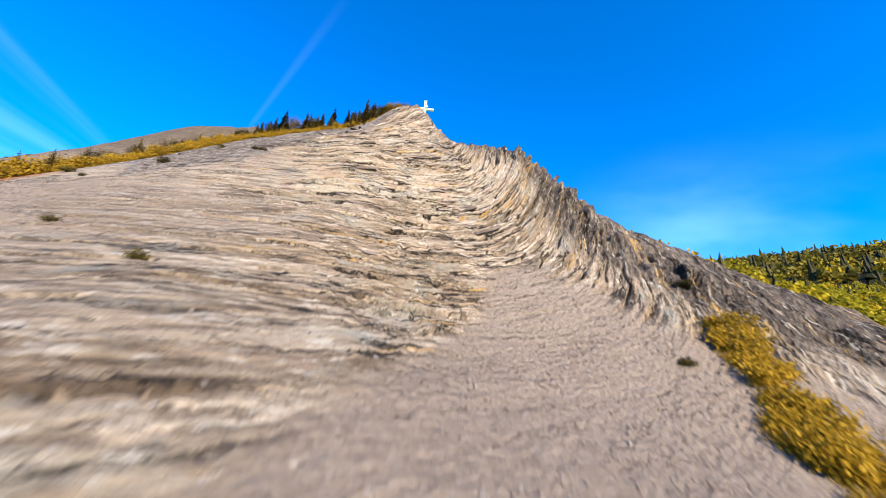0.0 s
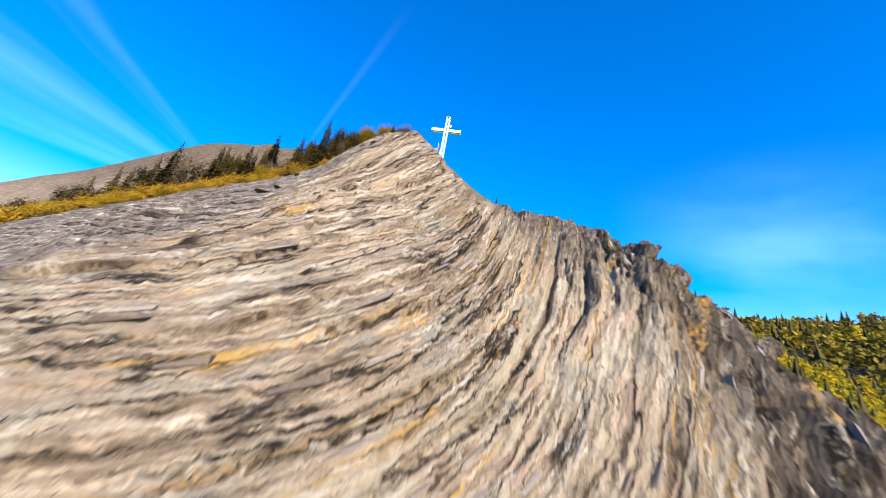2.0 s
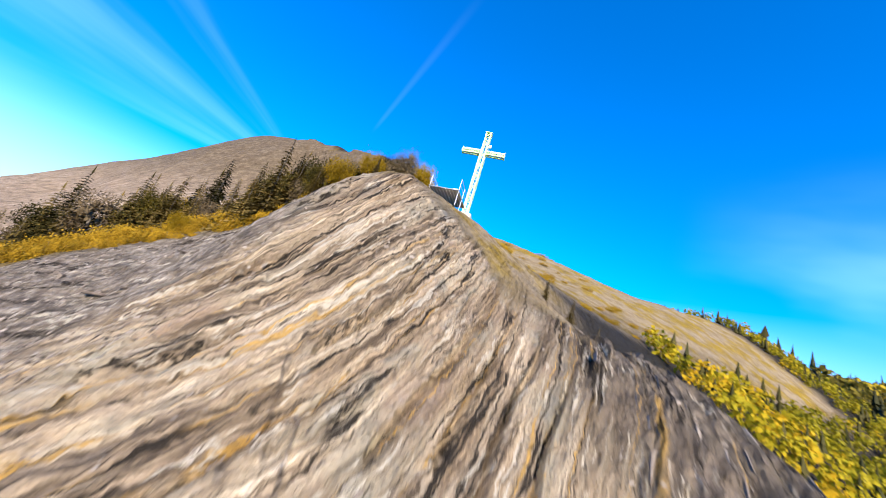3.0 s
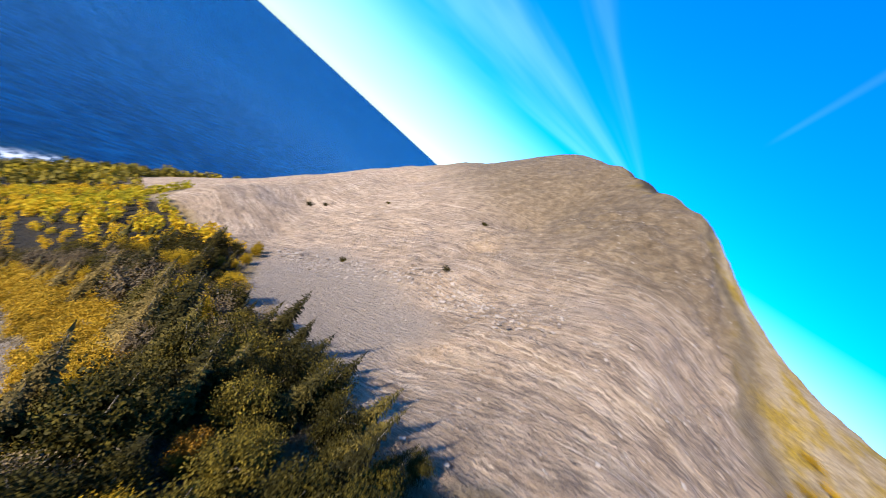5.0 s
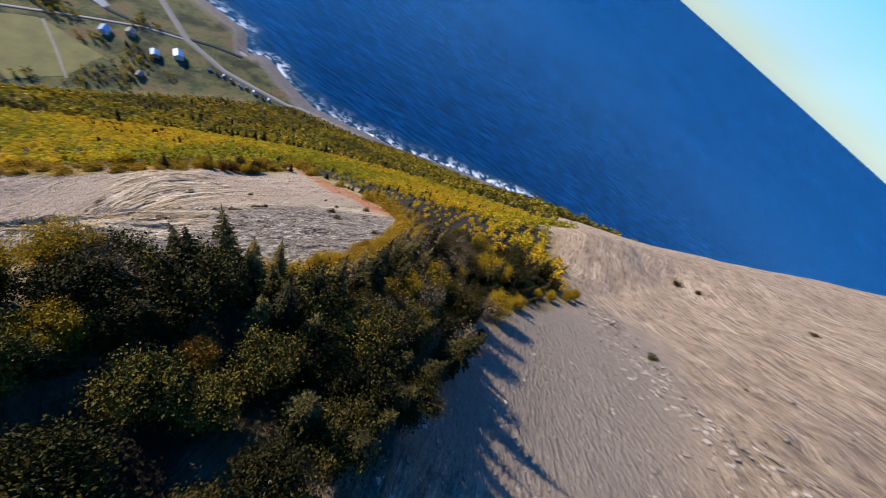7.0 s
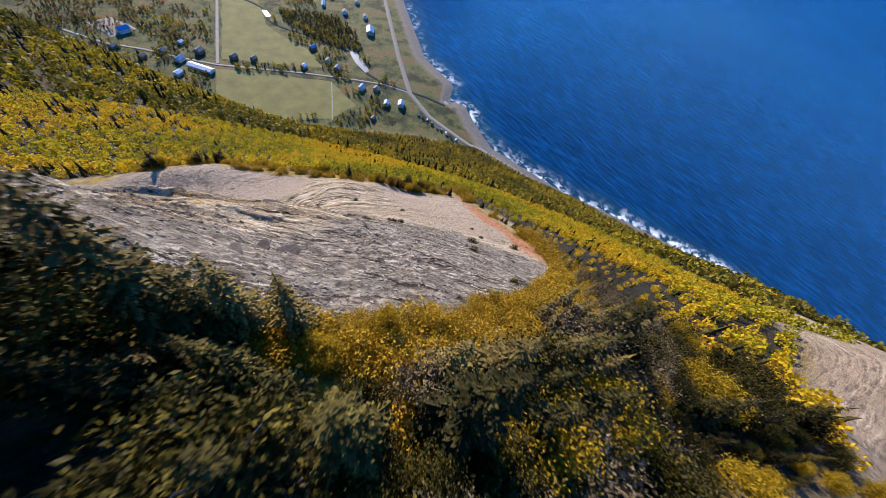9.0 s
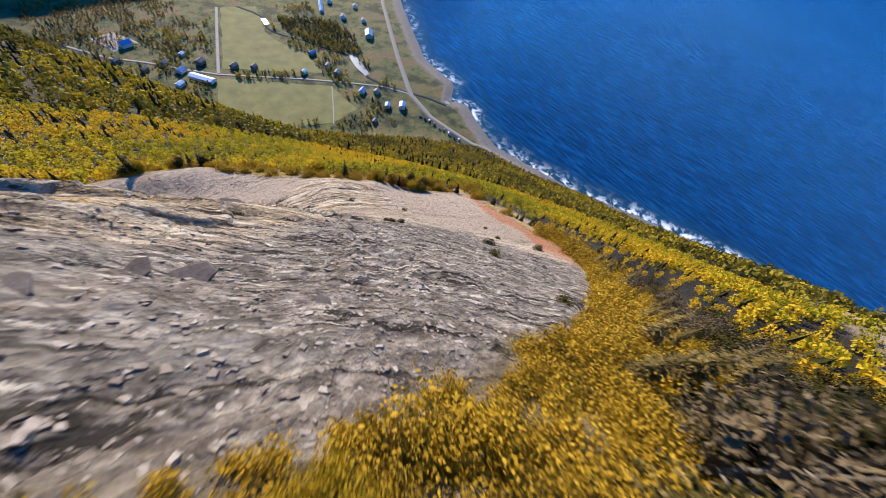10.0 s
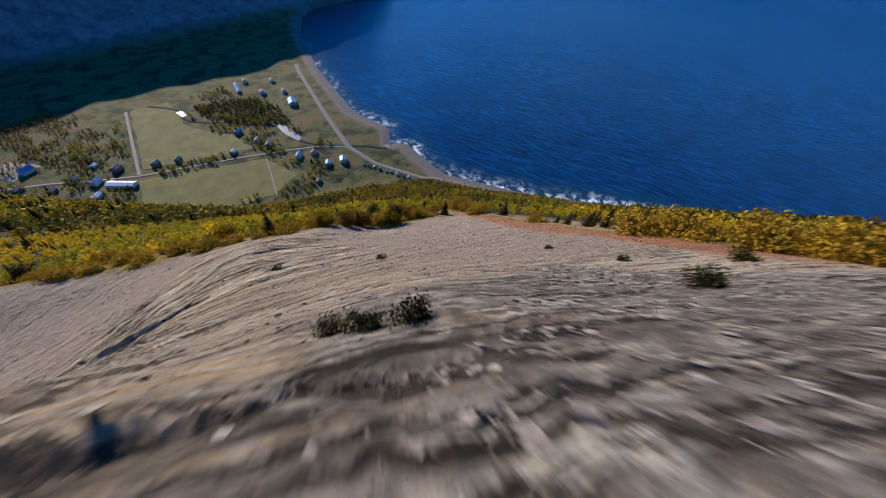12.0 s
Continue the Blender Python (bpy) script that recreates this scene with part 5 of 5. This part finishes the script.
def lattice(root, a, b, wide, bays, up):
    """A square girder of four angle bars with plates and zigzag braces between a and b."""
    a, b, up = Vector(a), Vector(b), Vector(up).normalized()
    way = (b - a).normalized()
    side = way.cross(up).normalized()
    h = wide / 2
    corners = [side * sx * h + up * sy * h for sx, sy in ((-1, -1), (1, -1), (1, 1), (-1, 1))]
    for c in corners:
        bm = bmesh.new()
        m = Matrix([[side[i], up[i], way[i], (a + b)[i] / 2] for i in range(3)] + [[0, 0, 0, 1]])
        sx, sy = (1 if c.dot(side) > 0 else -1), (1 if c.dot(up) > 0 else -1)
        box(bm, (0.15, 0.02, (b - a).length), (sx * (h - 0.065), sy * h, 0))
        box(bm, (0.02, 0.15, (b - a).length), (sx * h, sy * (h - 0.065), 0))
        bmesh.ops.transform(bm, matrix=m, verts=bm.verts)
        part("corner_bar", bm, PALE, root)
    step = (b - a) / bays
    for i in range(bays):
        for j in range(4):
            c, d = corners[j], corners[(j + 1) % 4]
            p, q = a + step * i, a + step * (i + 1)
            bm = bmesh.new()
            rod(bm, p + (c if i % 2 else d), q + (d if i % 2 else c), 0.045, 0.045, 5)
            part("brace", bm, PALE, root)
            bm = bmesh.new()
            rod(bm, p + c, p + d, 0.035, 0.035, 5)
            part("rung", bm, PALE, root)
    bm = bmesh.new()
    m = Matrix.Translation(b) @ way.to_track_quat("Z", "Y").to_matrix().to_4x4() @ Matrix.Diagonal((wide * 1.25, wide * 1.25, 0.06, 1))
    bmesh.ops.create_cube(bm, size=1.0, matrix=m)
    part("end_plate", bm, PALE, root)


def summit_cross(x, y, z):
    root = tagged(new("summit_cross"), "tall pale green lattice cross of welded steel on the summit", "cross")
    lattice(root, (0, 0, 0), (0, 0, 10.0), 0.62, 15, (0, 1, 0))
    for s in (-1, 1):
        lattice(root, (0.31 * s, 0, 7.5), (2.3 * s, 0, 7.5), 0.5, 4, (0, 0, 1))
    bm = bmesh.new()
    box(bm, (0.3, 0.22, 0.4), (0.6, -0.5, 8.1))
    bmesh.ops.bevel(bm, geom=bm.edges[:], offset=0.05, segments=2, affect="EDGES")
    part("floodlight", bm, LAMPWHITE, root, "small white floodlight")
    root.matrix_basis = pose(x, y, z, 0, 0, -34.5)
    bm = bmesh.new()
    box(bm, (1.5, 1.5, 0.9), (0, 0, 0))
    bmesh.ops.bevel(bm, geom=bm.edges[:], offset=0.06, segments=2, affect="EDGES")
    foot = tagged(part("concrete_footing", bm, CONCRETE), "weathered concrete block under the cross", "footing")
    foot.matrix_basis = pose(x, y, z - 0.42, 0, 0, -34.5)


CROSS_Z = float(land(7.9, 38.6)[0]) + 0.15
summit_cross(7.9, 38.6, CROSS_Z)


def platform():
    """A steel lookout deck with a rail beside the cross."""
    root = tagged(new("lookout_platform"), "grey galvanised steel lookout deck with handrails", "platform")
    z = float(land(4.6, 35.6)[0]) + 0.5
    for k in range(9):
        bm = bmesh.new()
        box(bm, (0.27, 3.4, 0.05), (-1.2 + 0.3 * k, 0, 0))
        part("deck_plank", bm, STEEL, root)
    for sx in (-1.3, 1.3):
        for sy in (-1.6, 0, 1.6):
            bm = bmesh.new()
            rod(bm, (sx, sy, -1.3), (sx, sy, 1.05), 0.03)
            part("post", bm, STEEL, root)
        for h in (0.55, 1.05):
            bm = bmesh.new()
            rod(bm, (sx, -1.6, h), (sx, 1.6, h), 0.025)
            part("rail", bm, STEEL, root)
    root.matrix_basis = pose(4.4, 35.2, z, 0, 0, -38)
    box_ob = tagged(new("control_box"), "small white electrical cabinet on the deck", "cabinet")
    bm = bmesh.new()
    box(bm, (0.5, 0.35, 0.7), (0, 0, 0.35))
    bmesh.ops.bevel(bm, geom=bm.edges[:], offset=0.03, segments=2, affect="EDGES")
    part("body", bm, LAMPWHITE, box_ob)
    bm = bmesh.new()
    box(bm, (0.4, 0.03, 0.58), (0, -0.185, 0.36))
    part("door", bm, STEEL, box_ob)
    box_ob.matrix_basis = pose(4.7, 34.6, z + 0.03, 0, 0, -38)


platform()


# ---- loose rock ----
STONE = None


def stone_material():
    m, n, l, p = material("loose_shale")
    pos = n.new("ShaderNodeTexCoord").outputs["Object"]
    tint = attribute(n, "tint")
    which = n.new("ShaderNodeObjectInfo").outputs["Random"]
    grain = noise_of(n, l, 5.0, 6, 0.7, coords=pos)
    f = sum_of(n, l, sum_of(n, l, grain, tint, 0.6), which, 0.25)
    l.new(stops(n, l, f, (0.35, (0.05, 0.04, 0.033)), (0.65, (0.13, 0.1, 0.08)), (0.9, (0.18, 0.15, 0.125)), (1.15, (0.25, 0.212, 0.18))), p.inputs["Base Color"])
    p.inputs["Roughness"].default_value = 0.9
    p.inputs["Specular IOR Level"].default_value = 0.25
    bump(n, l, grain, 0.6, 0.05, p)
    return m


STONE = stone_material()


def surface(x, y):
    """Place and upright of the land at x, y."""
    z, zx, zy = land(x, y), land(x + 0.3, y), land(x, y + 0.3)
    n = np.stack([-(zx - z) / 0.3, -(zy - z) / 0.3, np.ones(len(z))], 1)
    n /= np.linalg.norm(n, axis=1)[:, None]
    c = cover(x, y)
    out = relief(x, y, z) * c["rock"] * (1 - 0.8 * c["scree"]) * (1 - c["red"])
    return np.stack([x, y, z], 1) + n * out[:, None], n, c


def chunk(rng, n, flat):
    """n stones: split blocks with eight uneven corners."""
    cube = np.array([(x, y, z) for z in (-1, 1) for y in (-1, 1) for x in (-1, 1)], float)
    quads = np.array([(0, 2, 3, 1), (4, 5, 7, 6), (0, 1, 5, 4), (2, 6, 7, 3), (0, 4, 6, 2), (1, 3, 7, 5)])
    v = cube[None] * (1 + rng.uniform(-0.62, 0.35, (n, 8, 3)))
    v *= np.stack([np.ones(n), rng.uniform(0.5, 0.9, n), rng.uniform(*flat, n)], 1)[:, None]
    return v, quads


def scatter_stones(name, seed, count, xs, ys, sizes, want, label, flat=(0.15, 0.55)):
    rng = np.random.default_rng(seed)
    x, y = rng.uniform(*xs, count * 3), rng.uniform(*ys, count * 3)
    at, nr, c = surface(x, y)
    ok = rng.random(len(x)) < want(c, x, y)
    at, nr = at[ok][:count], nr[ok][:count]
    n = len(at)
    v, q = chunk(rng, n, flat)
    t1 = np.cross(nr, rng.normal(0, 1, (n, 3)))
    t1 /= np.linalg.norm(t1, axis=1)[:, None]
    t2 = np.cross(nr, t1)
    s = sizes[0] + (sizes[1] - sizes[0]) * rng.random(n) ** 5
    tilt = nr + rng.normal(0, 0.25, (n, 3))
    w = at[:, None] + s[:, None, None] * (v[:, :, :1] * t1[:, None] + v[:, :, 1:2] * t2[:, None] + v[:, :, 2:] * tilt[:, None]) + nr[:, None] * (0.05 * s)[:, None, None]
    f = (q[None] + np.arange(n)[:, None, None] * 8).reshape(-1, 4)
    me = mesh_of(name, w.reshape(-1, 3), f, STONE, tint=np.repeat(rng.random(n), 8))
    return tagged(new(name, me), label, "stones", kind="stuff")


scatter_stones("loose_stones", 201, 13000, (-52, 24), (-24, 38), (0.025, 0.11), lambda c, x, y: c["rock"] * (0.35 + 0.65 * c["scree"]) * (1 - 0.6 * c["red"]), "angular grey-brown shale chips lying on the scree")
scatter_stones("rubble", 202, 15000, (-38, -6), (25, 39), (0.02, 0.12), lambda c, x, y: c["rock"] * (1 - c["scree"]), "broken shale slabs and rubble below the crest", (0.12, 0.5))
scatter_stones("bowl_stones", 203, 5000, (-60, 20), (46, 112), (0.05, 0.22), lambda c, x, y: c["rock"], "scattered stones on the grey slope")


RIDGE = ([-60, -51, -40, -29, -15, -6, 4], [83, 80, 77, 75.5, 75.5, 73, 68])
scatter_stones("ridge_stones", 204, 7000, (-58, 2), (64, 92), (0.05, 0.36), lambda c, x, y: np.exp(-(((y - np.interp(x, *RIDGE) - 1.5) / 2.6) ** 2)) * c["rock"], "pale crumbling ledge of broken shale in the hollow")


def slabs(seed, count, xs, ys, least, most, reach):
    """Ledges of harder beds that stand out of the face, each split off along its bed."""
    rng = np.random.default_rng(seed)
    shapes = []
    for k in range(10):
        v, q = chunk(rng, 1, (0.16, 0.4))
        shapes.append(mesh_of("rock_slab", v[0], q, STONE, tint=np.full(8, rng.random() * 0.6)))
    x, y = rng.uniform(*xs, count * 6), rng.uniform(*ys, count * 6)
    at, nr, c = surface(x, y)
    ok = (c["rock"] > 0.9) & (c["scree"] < 0.4)
    at, nr = at[ok][:count], nr[ok][:count]
    e = 0.05
    b0 = beds(*at.T)
    g = np.stack([(beds(*(at + d).T) - b0) / e for d in np.eye(3) * e], 1)
    g /= np.linalg.norm(g, axis=1)[:, None]
    for p, n, up in zip(at, nr, g):
        run = np.cross(n, up)
        run /= np.linalg.norm(run) + 1e-9
        deep = np.cross(up, run)
        s = least + (most - least) * rng.random() ** 2
        p = p + n * reach * s
        m = Matrix([[*(run[i] * s * 1.5, deep[i] * s * 0.7, up[i] * s * 0.55), p[i]] for i in range(3)] + [[0, 0, 0, 1]])
        ob = new("rock_slab", shapes[int(rng.integers(10))])
        ob.parent = ground
        ob.matrix_basis = m


def boulder(x, y, size, seed, turn):
    """A flat split block of shale, half sunk in the rubble."""
    rng = np.random.default_rng(seed)
    rim = [(math.cos(a) * rng.uniform(0.75, 1.1), 0.7 * math.sin(a) * rng.uniform(0.75, 1.1)) for a in np.linspace(0, 6.28, 8)[:7] + rng.uniform(-0.25, 0.25, 7)]
    bm = bmesh.new()
    bm.faces.new([bm.verts.new((x * size, y * size, 0.3 * size + 0.1 * size * x)) for x, y in rim])
    for z, k in ((0.12, 1.08), (-0.4, 0.95)):
        out = bmesh.ops.extrude_face_region(bm, geom=bm.faces[-1:] if z < 0 else bm.faces[:])["geom"]
        for v in out:
            if isinstance(v, bmesh.types.BMVert):
                v.co.x, v.co.y, v.co.z = v.co.x * k, v.co.y * k, z * size + 0.08 * size * rng.random()
        bm.faces.ensure_lookup_table()
    bmesh.ops.recalc_face_normals(bm, faces=bm.faces)
    bmesh.ops.bevel(bm, geom=bm.edges[:], offset=0.03 * size, segments=1, affect="EDGES")
    ob = tagged(part("boulder", bm, STONE), "flat split block of grey shale sunk in rubble", "rock", "blocks on the bench")
    at = surface(np.array([x]), np.array([y]))[0][0]
    ob.matrix_basis = pose(at[0], at[1], at[2], 9 * math.sin(seed), 10 * math.cos(seed), turn)


for k, (x, y, size) in enumerate(((-12.2, 31.3, 0.7), (-11.2, 30.8, 0.5), (-10, 32.2, 0.45), (-13.6, 30.2, 0.35), (-16.5, 31.5, 0.25), (-30.4, 31.8, 0.35), (-34.5, 36.4, 0.4), (-14.9, 34.6, 0.3))):
    boulder(x, y, size, 300 + k, 41 * k)

slabs(213, 120, (9, 18), (0, 24), 0.2, 0.5, -0.4)
slabs(211, 130, (-18.5, 9), (2, 20), 0.2, 0.7, -0.25)
slabs(212, 45, (-17, 2), (5, 18), 0.5, 0.9, -0.15)
